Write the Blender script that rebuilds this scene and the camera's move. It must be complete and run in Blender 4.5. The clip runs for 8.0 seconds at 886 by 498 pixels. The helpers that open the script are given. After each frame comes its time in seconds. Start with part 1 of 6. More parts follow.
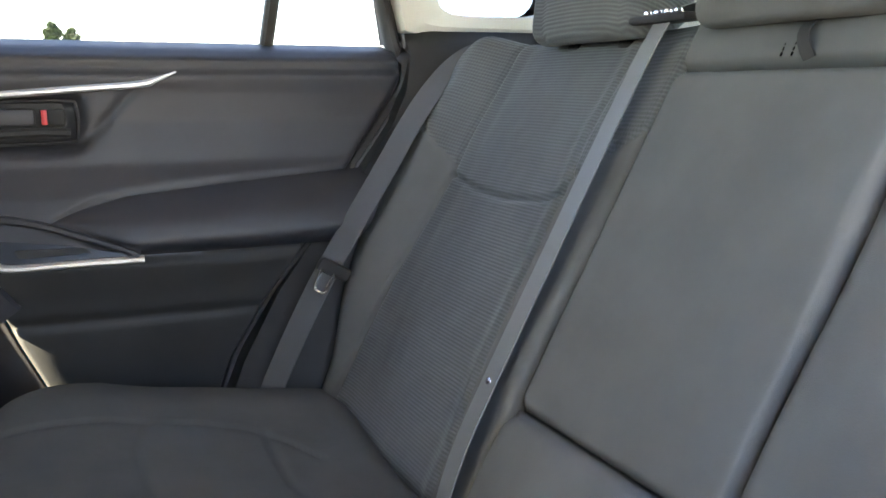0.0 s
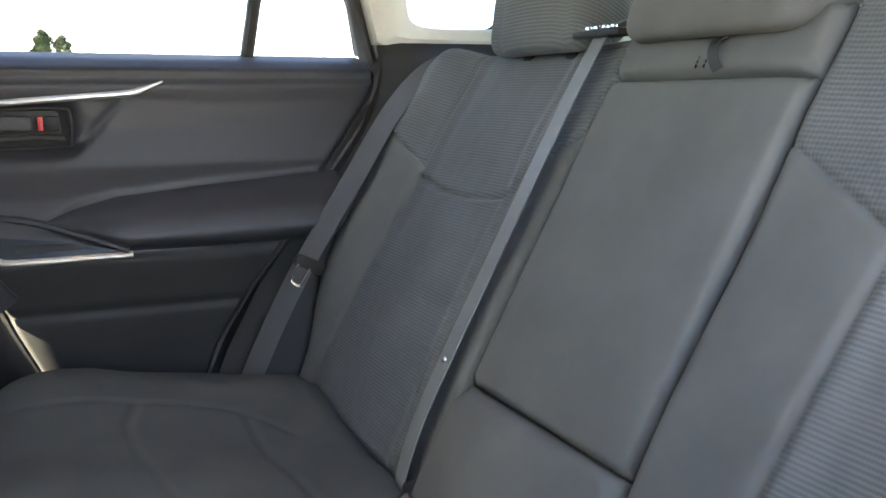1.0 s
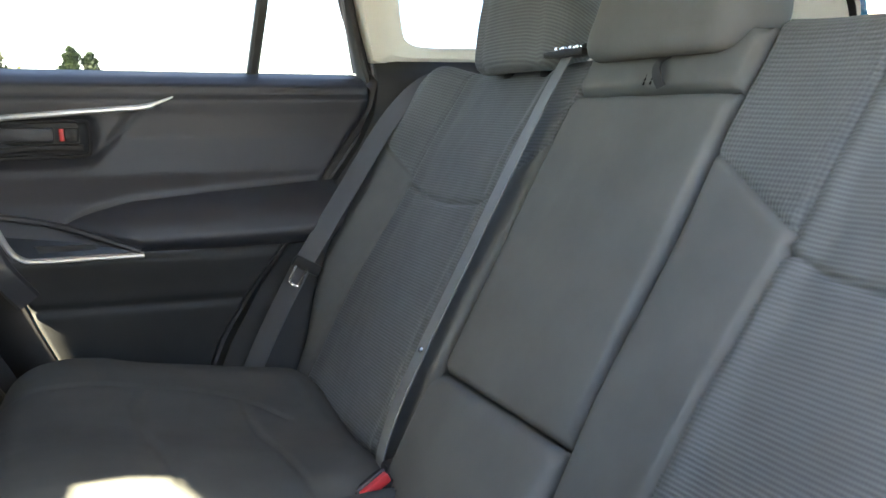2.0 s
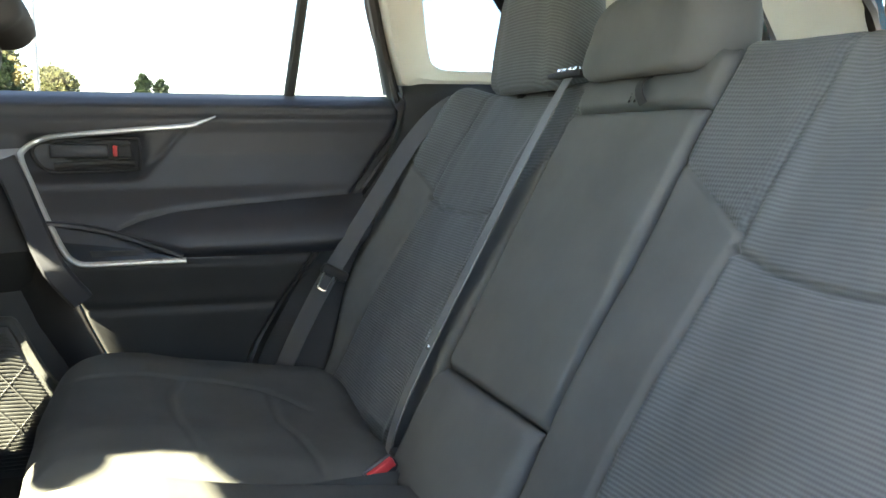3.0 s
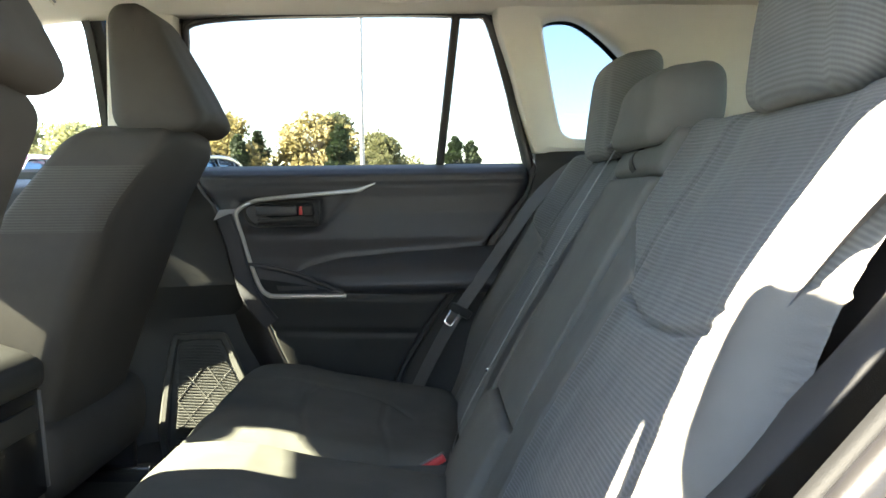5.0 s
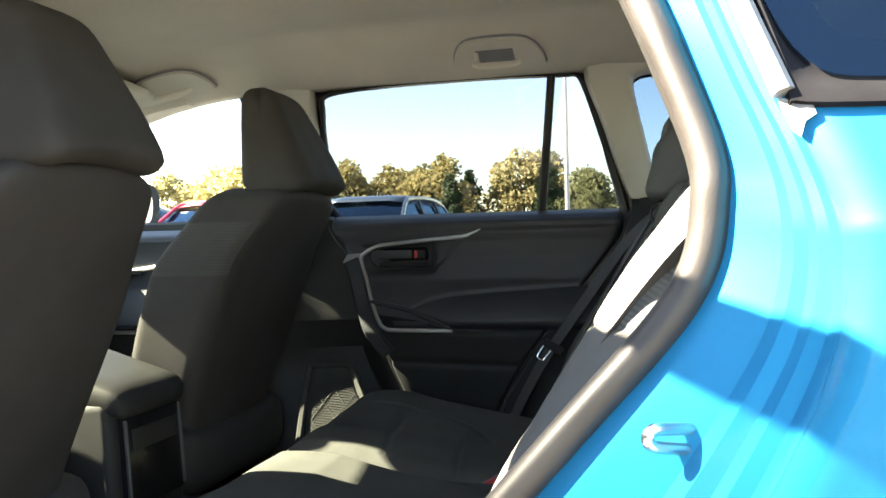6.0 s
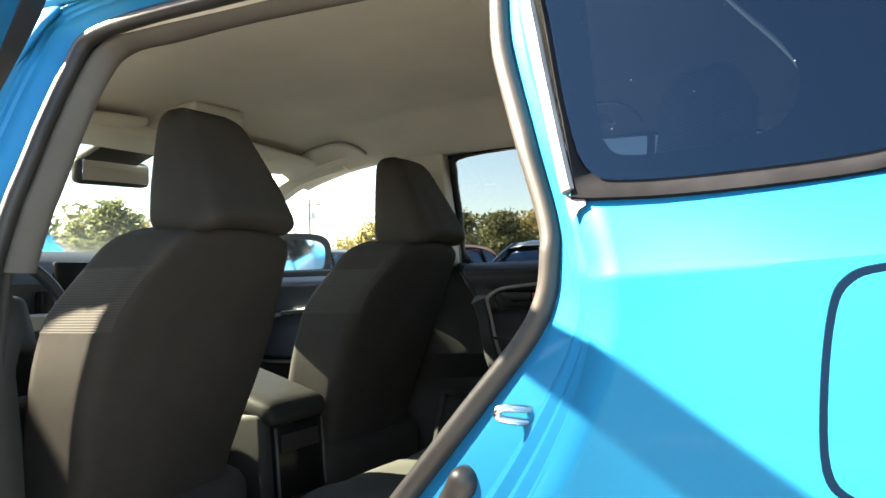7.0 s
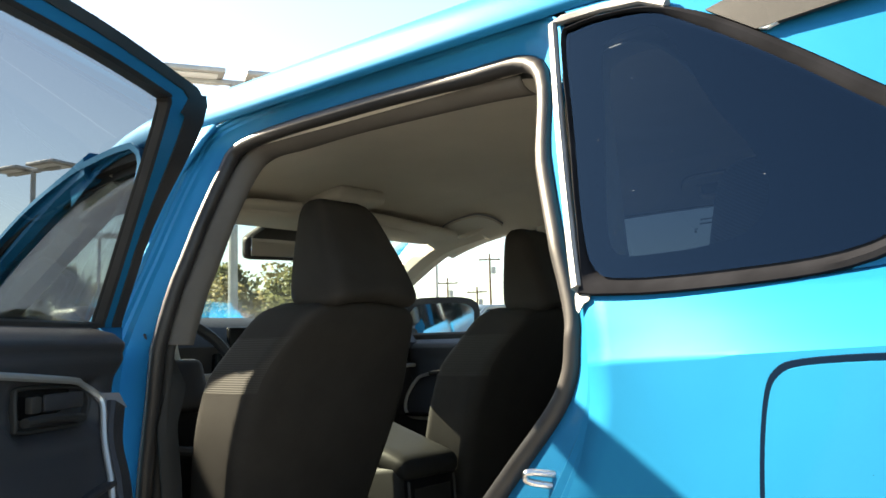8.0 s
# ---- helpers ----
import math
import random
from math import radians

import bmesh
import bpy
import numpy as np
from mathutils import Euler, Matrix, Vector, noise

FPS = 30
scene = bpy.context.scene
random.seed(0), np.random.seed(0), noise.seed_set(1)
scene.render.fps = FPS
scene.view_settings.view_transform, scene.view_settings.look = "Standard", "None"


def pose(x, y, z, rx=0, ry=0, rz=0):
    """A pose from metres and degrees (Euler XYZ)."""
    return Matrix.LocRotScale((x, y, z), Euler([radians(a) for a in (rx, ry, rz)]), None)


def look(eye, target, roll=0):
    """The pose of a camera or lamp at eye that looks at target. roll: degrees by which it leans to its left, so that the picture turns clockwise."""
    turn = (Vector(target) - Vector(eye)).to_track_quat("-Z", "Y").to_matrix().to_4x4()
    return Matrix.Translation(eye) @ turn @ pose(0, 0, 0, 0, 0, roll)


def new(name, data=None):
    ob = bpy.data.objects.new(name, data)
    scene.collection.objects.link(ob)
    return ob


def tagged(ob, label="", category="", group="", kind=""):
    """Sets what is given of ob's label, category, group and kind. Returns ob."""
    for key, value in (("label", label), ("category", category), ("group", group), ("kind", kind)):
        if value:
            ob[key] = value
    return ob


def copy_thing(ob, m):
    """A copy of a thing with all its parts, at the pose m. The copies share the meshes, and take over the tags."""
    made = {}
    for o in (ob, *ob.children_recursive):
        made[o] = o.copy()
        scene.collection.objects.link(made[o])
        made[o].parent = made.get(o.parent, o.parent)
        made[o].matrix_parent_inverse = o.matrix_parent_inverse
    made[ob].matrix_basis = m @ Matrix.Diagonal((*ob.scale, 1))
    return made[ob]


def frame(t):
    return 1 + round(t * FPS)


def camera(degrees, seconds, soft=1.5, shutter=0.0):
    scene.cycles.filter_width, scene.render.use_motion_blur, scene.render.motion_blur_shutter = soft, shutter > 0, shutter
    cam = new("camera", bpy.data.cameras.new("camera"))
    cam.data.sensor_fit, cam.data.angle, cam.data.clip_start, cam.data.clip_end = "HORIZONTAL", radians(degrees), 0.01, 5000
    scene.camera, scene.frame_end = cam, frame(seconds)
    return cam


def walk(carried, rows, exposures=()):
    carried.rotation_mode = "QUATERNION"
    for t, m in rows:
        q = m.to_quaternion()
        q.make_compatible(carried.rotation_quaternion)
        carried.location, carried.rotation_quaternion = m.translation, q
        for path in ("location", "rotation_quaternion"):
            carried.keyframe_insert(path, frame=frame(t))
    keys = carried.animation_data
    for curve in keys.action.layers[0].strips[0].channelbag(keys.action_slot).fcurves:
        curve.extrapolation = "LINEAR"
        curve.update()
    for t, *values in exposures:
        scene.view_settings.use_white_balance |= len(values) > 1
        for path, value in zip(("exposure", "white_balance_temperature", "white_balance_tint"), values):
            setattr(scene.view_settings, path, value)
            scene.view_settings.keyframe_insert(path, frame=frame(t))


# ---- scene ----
cam = camera(56.2, 8.0, soft=1.6)
PATH = [
    (0, (-0.553, -0.547, 1.002), (0.316, 1.215, 0.627), -0.2),
    (0.5, (-0.56, -0.602, 1.001), (0.324, 1.154, 0.635), -0.2),
    (1, (-0.563, -0.654, 1.003), (0.325, 1.102, 0.644), -0.3),
    (2.5, (-0.545, -0.826, 0.994), (0.246, 0.987, 0.701), -0.1),
    (3, (-0.529, -0.886, 0.988), (0.189, 0.962, 0.724), -0.2),
    (3.5, (-0.509, -0.969, 0.989), (0.114, 0.916, 0.749), -0.6),
    (4, (-0.437, -1.058, 0.987), (0.018, 0.879, 0.782), -0.7),
    (4.5, (-0.343, -1.157, 0.994), (-0.086, 0.819, 0.819), -0.7),
    (4.7, (-0.298, -1.189, 0.991), (-0.132, 0.798, 0.838), -0.7),
    (5.8, (0.021, -1.352, 1.016), (-0.378, 0.607, 0.959), -1.2),
    (6, (0.072, -1.388, 1.013), (-0.418, 0.551, 0.983), -1.4),
    (6.5, (0.21, -1.477, 1.018), (-0.502, 0.392, 1.043), -1.5),
    (7, (0.383, -1.583, 1.011), (-0.552, 0.183, 1.095), -1.6),
    (7.5, (0.502, -1.623, 1.014), (-0.621, 0.026, 1.151), -2.0),
    (8, (0.59, -1.632, 1.036), (-0.695, -0.116, 1.26), -1.5),
]
walk(cam, [(t, look(e, g, r)) for t, e, g, r in PATH],
     exposures=[(0, 6.25, 7900, 20), (1.2, 6.08, 7900, 19), (2.5, 5.85, 7900, 14), (4.0, 5.65, 7900, 10), (4.7, 5.5, 7900, 10), (5.8, 4.62, 7900, 10), (6.5, 4.27, 7900, 10), (7, 3.85, 7900, 10), (7.5, 3.37, 7900, 10), (8, 2.87, 7900, 9)])

# ---- light: low autumn sun from ahead of the car and a little to its left ----
SUN_WAY = Vector((2.6, 0.65, -2.13)).normalized()
world = bpy.data.worlds.new("world")
scene.world = world
world.use_nodes = True
sky = world.node_tree.nodes.new("ShaderNodeTexSky")
sky.sky_type = "NISHITA"
sky.sun_disc = False
sky.sun_elevation = math.asin(-SUN_WAY.z)
sky.sun_rotation = math.atan2(-SUN_WAY.x, -SUN_WAY.y)
sky.dust_density = 0.4
sky.ozone_density = 1.8
world.node_tree.links.new(sky.outputs[0], world.node_tree.nodes["Background"].inputs[0])
world.node_tree.nodes["Background"].inputs[1].default_value = 0.055
sun = bpy.data.lights.new("sun", "SUN")
sun.energy, sun.angle, sun.color = 5.0, radians(0.55), (1.0, 0.93, 0.81)
new("sun", sun).matrix_world = look(-SUN_WAY * 30, (0, 0, 0))

# ---- materials ----
def nodes_of(name):
    m = bpy.data.materials.new(name)
    m.use_nodes = True
    nt = m.node_tree
    return m, nt, nt.nodes["Principled BSDF"]


def node(nt, kind, **values):
    n = nt.nodes.new(kind)
    for k, v in values.items():
        n.inputs[k.replace("_", " ")].default_value = v
    return n


def noise_of(nt, scale, detail=4.0, rough=0.6):
    tc = nt.nodes.new("ShaderNodeTexCoord")
    n = node(nt, "ShaderNodeTexNoise", Scale=scale, Detail=detail, Roughness=rough)
    nt.links.new(tc.outputs["Object"], n.inputs["Vector"])
    return n


def ramp_of(nt, src, a, b, p0=0.35, p1=0.65):
    r = nt.nodes.new("ShaderNodeValToRGB")
    r.color_ramp.elements[0].position, r.color_ramp.elements[1].position = p0, p1
    r.color_ramp.elements[0].color, r.color_ramp.elements[1].color = (*a, 1), (*b, 1)
    nt.links.new(src, r.inputs[0])
    return r


def mat(name, base, rough=0.6, metal=0.0, var=0.12, scale=6.0, grain=400.0, bump=0.15, coat=0.0, spec=0.5, dist=0.001):
    """Two scales of variation in colour, a fine grain in relief and a varied gloss."""
    m, nt, b = nodes_of(name)
    big = noise_of(nt, scale)
    lo, hi = [c * (1 - var) for c in base], [min(1, c * (1 + var)) for c in base]
    nt.links.new(ramp_of(nt, big.outputs["Fac"], lo, hi).outputs[0], b.inputs["Base Color"])
    fine = noise_of(nt, grain, 3)
    if bump:
        bp = node(nt, "ShaderNodeBump", Strength=bump, Distance=dist)
        nt.links.new(fine.outputs["Fac"], bp.inputs["Height"])
        nt.links.new(bp.outputs[0], b.inputs["Normal"])
    mr = node(nt, "ShaderNodeMapRange", To_Min=max(0.02, rough - 0.07), To_Max=min(1, rough + 0.07))
    nt.links.new(big.outputs["Fac"], mr.inputs["Value"])
    nt.links.new(mr.outputs[0], b.inputs["Roughness"])
    b.inputs["Metallic"].default_value = metal
    b.inputs["Coat Weight"].default_value = coat
    b.inputs["Coat Roughness"].default_value = 0.07
    b.inputs["Specular IOR Level"].default_value = spec
    return m


def knit(name, base, along, row, across, col, strength=0.26, tip=1.18, stitch=0.16):
    """Woven seat cloth: rows along one way, stitches across it."""
    m, nt, b = nodes_of(name)
    tc = nt.nodes.new("ShaderNodeTexCoord")

    def wave(way, pitch, shift=0.0):
        d = nt.nodes.new("ShaderNodeVectorMath")
        d.operation = "DOT_PRODUCT"
        nt.links.new(tc.outputs["Object"], d.inputs[0])
        d.inputs[1].default_value = Vector(way) * (2 * math.pi / pitch)
        s = nt.nodes.new("ShaderNodeMath")
        s.operation = "SINE"
        nt.links.new(d.outputs["Value"], s.inputs[0])
        return s.outputs[0]

    rows, cols = wave(along, row), wave(across, col)
    mul = nt.nodes.new("ShaderNodeMath")
    mul.operation = "MULTIPLY_ADD"
    mul.inputs[1].default_value = stitch
    nt.links.new(cols, mul.inputs[0])
    nt.links.new(rows, mul.inputs[2])
    soft = noise_of(nt, 700, 2)
    add = nt.nodes.new("ShaderNodeMath")
    add.operation = "MULTIPLY_ADD"
    add.inputs[1].default_value = 0.5
    nt.links.new(soft.outputs["Fac"], add.inputs[0])
    nt.links.new(mul.outputs[0], add.inputs[2])
    big = noise_of(nt, 5)
    mr = node(nt, "ShaderNodeMapRange", From_Min=-1.2, From_Max=1.5)
    nt.links.new(add.outputs[0], mr.inputs["Value"])
    ramp = ramp_of(nt, mr.outputs[0], [c * 0.80 for c in base], [c * tip for c in base], 0.1, 0.9)
    mix = nt.nodes.new("ShaderNodeMixRGB")
    mix.blend_type = "MULTIPLY"
    mix.inputs[0].default_value = 1
    nt.links.new(ramp.outputs[0], mix.inputs[1])
    nt.links.new(ramp_of(nt, big.outputs["Fac"], (0.88,) * 3, (1.08,) * 3).outputs[0], mix.inputs[2])
    nt.links.new(mix.outputs[0], b.inputs["Base Color"])
    bp = node(nt, "ShaderNodeBump", Strength=strength, Distance=0.0012)
    nt.links.new(add.outputs[0], bp.inputs["Height"])
    nt.links.new(bp.outputs[0], b.inputs["Normal"])
    b.inputs["Roughness"].default_value = 0.85
    b.inputs["Sheen Weight"].default_value = 0.10
    b.inputs["Specular IOR Level"].default_value = 0.25
    return m


def glass(name, tint, gloss=(1.0, 1.0, 1.0)):
    """A pane: lets light through in its tint, and mirrors more at a slant."""
    m = bpy.data.materials.new(name)
    m.use_nodes = True
    nt = m.node_tree
    nt.nodes.remove(nt.nodes["Principled BSDF"])
    t = nt.nodes.new("ShaderNodeBsdfTransparent")
    t.inputs[0].default_value = (*tint, 1)
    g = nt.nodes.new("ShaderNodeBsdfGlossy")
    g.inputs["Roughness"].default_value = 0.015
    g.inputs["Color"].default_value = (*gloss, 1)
    lw = node(nt, "ShaderNodeLayerWeight", Blend=0.5)
    pw = nt.nodes.new("ShaderNodeMath")
    pw.operation = "POWER"
    pw.inputs[1].default_value = 5.0
    nt.links.new(lw.outputs["Facing"], pw.inputs[0])
    f = nt.nodes.new("ShaderNodeMath")
    f.operation = "MULTIPLY_ADD"
    f.inputs[1].default_value, f.inputs[2].default_value = 0.92, 0.06
    nt.links.new(pw.outputs[0], f.inputs[0])
    mix = nt.nodes.new("ShaderNodeMixShader")
    nt.links.new(f.outputs[0], mix.inputs[0])
    nt.links.new(t.outputs[0], mix.inputs[1])
    nt.links.new(g.outputs[0], mix.inputs[2])
    nt.links.new(mix.outputs[0], nt.nodes["Material Output"].inputs[0])
    return m


UP_BACK = Vector((0.489, 0, 0.872))
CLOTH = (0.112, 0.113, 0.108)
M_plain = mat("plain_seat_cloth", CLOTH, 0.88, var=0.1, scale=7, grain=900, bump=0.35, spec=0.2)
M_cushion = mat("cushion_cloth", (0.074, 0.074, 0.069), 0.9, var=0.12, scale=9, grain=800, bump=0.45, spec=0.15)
M_rib = knit("ribbed_seat_cloth", (0.100, 0.107, 0.107), UP_BACK, 0.0046, (0, 1, 0), 0.0031)
M_dot = knit("dotted_seat_cloth", (0.099, 0.105, 0.105), UP_BACK, 0.0054, (0, 1, 0), 0.0047, 0.34, 1.16, 0.6)
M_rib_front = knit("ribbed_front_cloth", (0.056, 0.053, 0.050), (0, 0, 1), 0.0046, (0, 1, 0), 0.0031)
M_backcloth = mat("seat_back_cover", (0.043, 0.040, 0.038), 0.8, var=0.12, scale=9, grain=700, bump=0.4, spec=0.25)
M_belt = mat("belt_webbing", (0.068, 0.070, 0.074), 0.6, var=0.06, grain=1200, bump=0.25)
# lighter copy of the belt webbing, with the light falling on it painted in
M_belt_lit = mat("lit_belt_webbing", (0.165, 0.172, 0.172), 0.55, var=0.06, grain=1200, bump=0.25)
M_plast = mat("grained_black_plastic", (0.026, 0.026, 0.026), 0.55, spec=0.22, var=0.12, scale=8, grain=900, bump=0.3)
M_soft = mat("soft_door_trim", (0.0265, 0.027, 0.032), 0.45, spec=0.45, var=0.1, scale=5, grain=700, bump=0.35)
M_blackgloss = mat("gloss_black_plastic", (0.010, 0.010, 0.011), 0.25, var=0.1, bump=0.0, spec=0.22)
M_silver = mat("satin_silver_trim", (0.55, 0.55, 0.54), 0.42, 0.8, var=0.04, bump=0.03)
M_chrome = mat("chrome", (0.8, 0.8, 0.8), 0.1, 1.0, var=0.03, bump=0.0)
M_cream = mat("cream_roof_cloth", (0.62, 0.585, 0.52), 0.9, var=0.05, scale=3, grain=1100, bump=0.35, spec=0.2)
M_creamp = mat("cream_pillar_plastic", (0.60, 0.57, 0.51), 0.6, var=0.04, scale=4, grain=900, bump=0.2)
M_taupe = mat("taupe_edge_cloth", (0.12, 0.111, 0.103), 0.85, var=0.08, scale=9, grain=900, bump=0.3, spec=0.2)
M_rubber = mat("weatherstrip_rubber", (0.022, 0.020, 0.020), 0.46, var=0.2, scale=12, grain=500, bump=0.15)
M_lip = mat("worn_trim_edge", (0.075, 0.073, 0.072), 0.4, var=0.15, scale=14, grain=500, bump=0.1)
M_moulding = mat("grey_rubber_moulding", (0.0125, 0.013, 0.0155), 0.8, var=0.2, scale=18, grain=500, bump=0.15, spec=0.0)
M_gap_shade = mat("shut_line_shade", (0.001, 0.007, 0.019), 0.95, var=0.1, bump=0.0, spec=0.03)
M_carpet = mat("floor_carpet", (0.03, 0.03, 0.031), 0.95, var=0.25, scale=40, grain=900, bump=0.8, dist=0.003)
M_matrub = mat("mat_rubber", (0.034, 0.034, 0.032), 0.6, var=0.2, scale=25, grain=600, bump=0.4)
M_red = mat("red_release_button", (0.55, 0.03, 0.035), 0.4, var=0.08)
M_paint = mat("blue_metallic_paint", (0.004, 0.158, 0.325), 0.54, 0.35, var=0.05, scale=3, grain=2600, bump=0.25, spec=0.05, coat=0.14, dist=0.0003)
M_screen = glass("laminated_windscreen", (0.74, 0.79, 0.77))
M_glass = glass("clear_glass", (0.86, 0.90, 0.89))
M_tint = glass("privacy_glass", (0.225, 0.24, 0.25))
# blue gloss colour paints a bluer sky into this glass's reflections
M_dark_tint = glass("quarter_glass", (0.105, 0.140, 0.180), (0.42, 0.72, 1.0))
M_frit = mat("glass_black_border", (0.008, 0.009, 0.012), 0.12, var=0.1, bump=0.0)
M_mirror = mat("mirror_glass", (0.9, 0.9, 0.9), 0.02, 1.0, var=0.01, bump=0.0)
M_steel = mat("striker_steel", (0.6, 0.6, 0.6), 0.25, 1.0, var=0.1)
M_worn = mat("worn_grey_moulding", (0.19, 0.185, 0.18), 0.45, 0.3, var=0.2, scale=25)
M_white = mat("white_sticker", (0.75, 0.78, 0.78), 0.5, var=0.03)
M_grey = mat("printed_grey", (0.2, 0.2, 0.22), 0.6, var=0.03)


# ---- builders ----
def thing(name, label, category, group="", kind="", at=(0, 0, 0)):
    ob = new(name)
    ob.empty_display_size = 0.1
    ob.location = at
    return tagged(ob, label, category, group, kind)


NORMALS = {}


def part(name, bm, material, parent, label="", smooth=True, split=35):
    """One mesh object; its places are those of the world while its thing stands unturned."""
    bmesh.ops.recalc_face_normals(bm, faces=bm.faces)
    me = bpy.data.meshes.new(name)
    key = id(bm)
    bm.to_mesh(me)
    bm.free()
    turned = NORMALS.pop(key, None)
    me.materials.append(material)
    if smooth:
        for p in me.polygons:
            p.use_smooth = True
        if turned:
            f = me.polygons[len(me.polygons) // 2]
            flip = -1 if f.normal.dot(turned[f.vertices[0]]) < 0 else 1
            me.normals_split_custom_set_from_vertices([n * flip for n in turned])
        else:
            me.set_sharp_from_angle(angle=radians(split))
    ob = new(name, me)
    if parent is not None:
        ob.parent = parent
        ob.matrix_parent_inverse = Matrix.Translation(-parent.location)
    return tagged(ob, label)


def solid(name, bm, material, parent, thick, label="", offset=-1.0, split=35):
    ob = part(name, bm, material, parent, label, True, split)
    s = ob.modifiers.new("thickness", "SOLIDIFY")
    s.thickness, s.offset = thick, offset
    return ob


def rbox(x0, x1, y0, y1, z0, z1, r=0.005, seg=2, fn=None):
    bm = bmesh.new()
    bmesh.ops.create_cube(bm, size=1)
    for v in bm.verts:
        v.co = (x0 + (v.co.x + 0.5) * (x1 - x0), y0 + (v.co.y + 0.5) * (y1 - y0), z0 + (v.co.z + 0.5) * (z1 - z0))
    if r:
        bmesh.ops.bevel(bm, geom=bm.edges[:], offset=r, segments=seg, profile=0.5, affect="EDGES")
    if fn:
        for v in bm.verts:
            v.co = fn(v.co.copy())
    return bm


def soft(half, r, n=9, fn=None):
    """A padded block about the origin with wide round edges; fn shapes it further."""
    bm = bmesh.new()
    bmesh.ops.create_cube(bm, size=2)
    bmesh.ops.subdivide_edges(bm, edges=bm.edges[:], cuts=n, use_grid_fill=True)
    h = Vector(half)
    for v in bm.verts:
        q = Vector([math.sin(c * math.pi / 2) * k for c, k in zip(v.co, h)])
        inner = Vector([max(-(k - r), min(k - r, c)) for c, k in zip(q, h)])
        d = q - inner
        v.co = inner + d.normalized() * r if d.length > 1e-9 else q
        if fn:
            v.co = fn(v.co.copy())
    return bm


def spline(pts, n, closed=False):
    """A smooth line through the points, n steps between each two."""
    p = [Vector(q) for q in pts]
    k, out = len(p), []
    for i in range(k if closed else k - 1):
        a = p[(i - 1) % k] if closed or i else p[0]
        b, c = p[i], p[(i + 1) % k]
        d = p[(i + 2) % k] if closed or i + 2 < k else p[-1]
        for s in range(n):
            t = s / n
            out.append(0.5 * (2 * b + (c - a) * t + (2 * a - 5 * b + 4 * c - d) * t * t + (3 * b - a - 3 * c + d) * t ** 3))
    if not closed:
        out.append(p[-1])
    return out


def loft(rows, closed_u=False, closed_v=False, cap=False):
    """Quads between rows of points, all rows of one length."""
    bm = bmesh.new()
    vs = [[bm.verts.new(q) for q in row] for row in rows]
    a, b = len(rows), len(rows[0])
    for i in range(a if closed_v else a - 1):
        for j in range(b if closed_u else b - 1):
            f = (vs[i][j], vs[i][(j + 1) % b], vs[(i + 1) % a][(j + 1) % b], vs[(i + 1) % a][j])
            bm.faces.new(f)
    if cap:
        bm.faces.new(vs[0])
        bm.faces.new(vs[-1])
    return bm


def sweep(pts, prof, up=(0, 0, 1), closed=False, scale=None):
    """A profile of (side, up) pairs drawn along a line."""
    rows, k = [], len(pts)
    for i, p in enumerate(pts):
        a, b = pts[(i - 1) % k if closed else max(0, i - 1)], pts[(i + 1) % k if closed else min(k - 1, i + 1)]
        t = (Vector(b) - Vector(a)).normalized()
        side = t.cross(Vector(up)).normalized()
        u = side.cross(t).normalized()
        s = scale(i / max(1, k - 1)) if scale else 1.0
        rows.append([Vector(p) + side * (x * s) + u * (z * s) for x, z in prof])
    return loft(rows, True, closed, not closed)


def ring_profile(r, n=10, rz=None):
    return [(r * math.cos(2 * math.pi * i / n), (rz or r) * math.sin(2 * math.pi * i / n)) for i in range(n)]


def slab_profile(w, h, b=0.25):
    x, z = w / 2, h / 2
    c = min(x, z) * b
    return [(x, -z + c), (x, z - c), (x - c, z), (-x + c, z), (-x, z - c), (-x, -z + c), (-x + c, -z), (x - c, -z)]


def lathe(prof, n=24, m=None):
    """Turned form about z from (radius, height) pairs."""
    rows = [[Vector((r * math.cos(2 * math.pi * i / n), r * math.sin(2 * math.pi * i / n), z)) for i in range(n)] for r, z in prof]
    bm = loft(rows, True, False, True)
    if m is not None:
        bm.transform(m)
    return bm


def plate(outline, place, depth, bevel=0.0):
    """A flat-sided piece: its outline in two numbers, laid out by place(a, b, d), d from 0 to depth."""
    bm = bmesh.new()
    rows = [[bm.verts.new(place(a, b, d)) for a, b in outline] for d in (0, depth)]
    k = len(outline)
    for i in range(k):
        bm.faces.new((rows[0][i], rows[0][(i + 1) % k], rows[1][(i + 1) % k], rows[1][i]))
    bm.faces.new(rows[0])
    bm.faces.new(rows[1])
    if bevel:
        bmesh.ops.bevel(bm, geom=[e for e in bm.edges if e.is_boundary or len(e.link_faces) == 2 and e.calc_face_angle(0) > 0.6], offset=bevel, segments=2, profile=0.5, affect="EDGES")
    return bm


def away(p, line):
    """Distance of a point from a line of points, in two numbers."""
    best = 9.0
    for (ax, ay), (bx, by) in zip(line, line[1:]):
        dx, dy = bx - ax, by - ay
        t = max(0.0, min(1.0, ((p[0] - ax) * dx + (p[1] - ay) * dy) / (dx * dx + dy * dy + 1e-12)))
        best = min(best, math.hypot(p[0] - ax - t * dx, p[1] - ay - t * dy))
    return best


def step(a, b, x):
    t = max(0.0, min(1.0, (x - a) / (b - a)))
    return t * t * (3 - 2 * t)


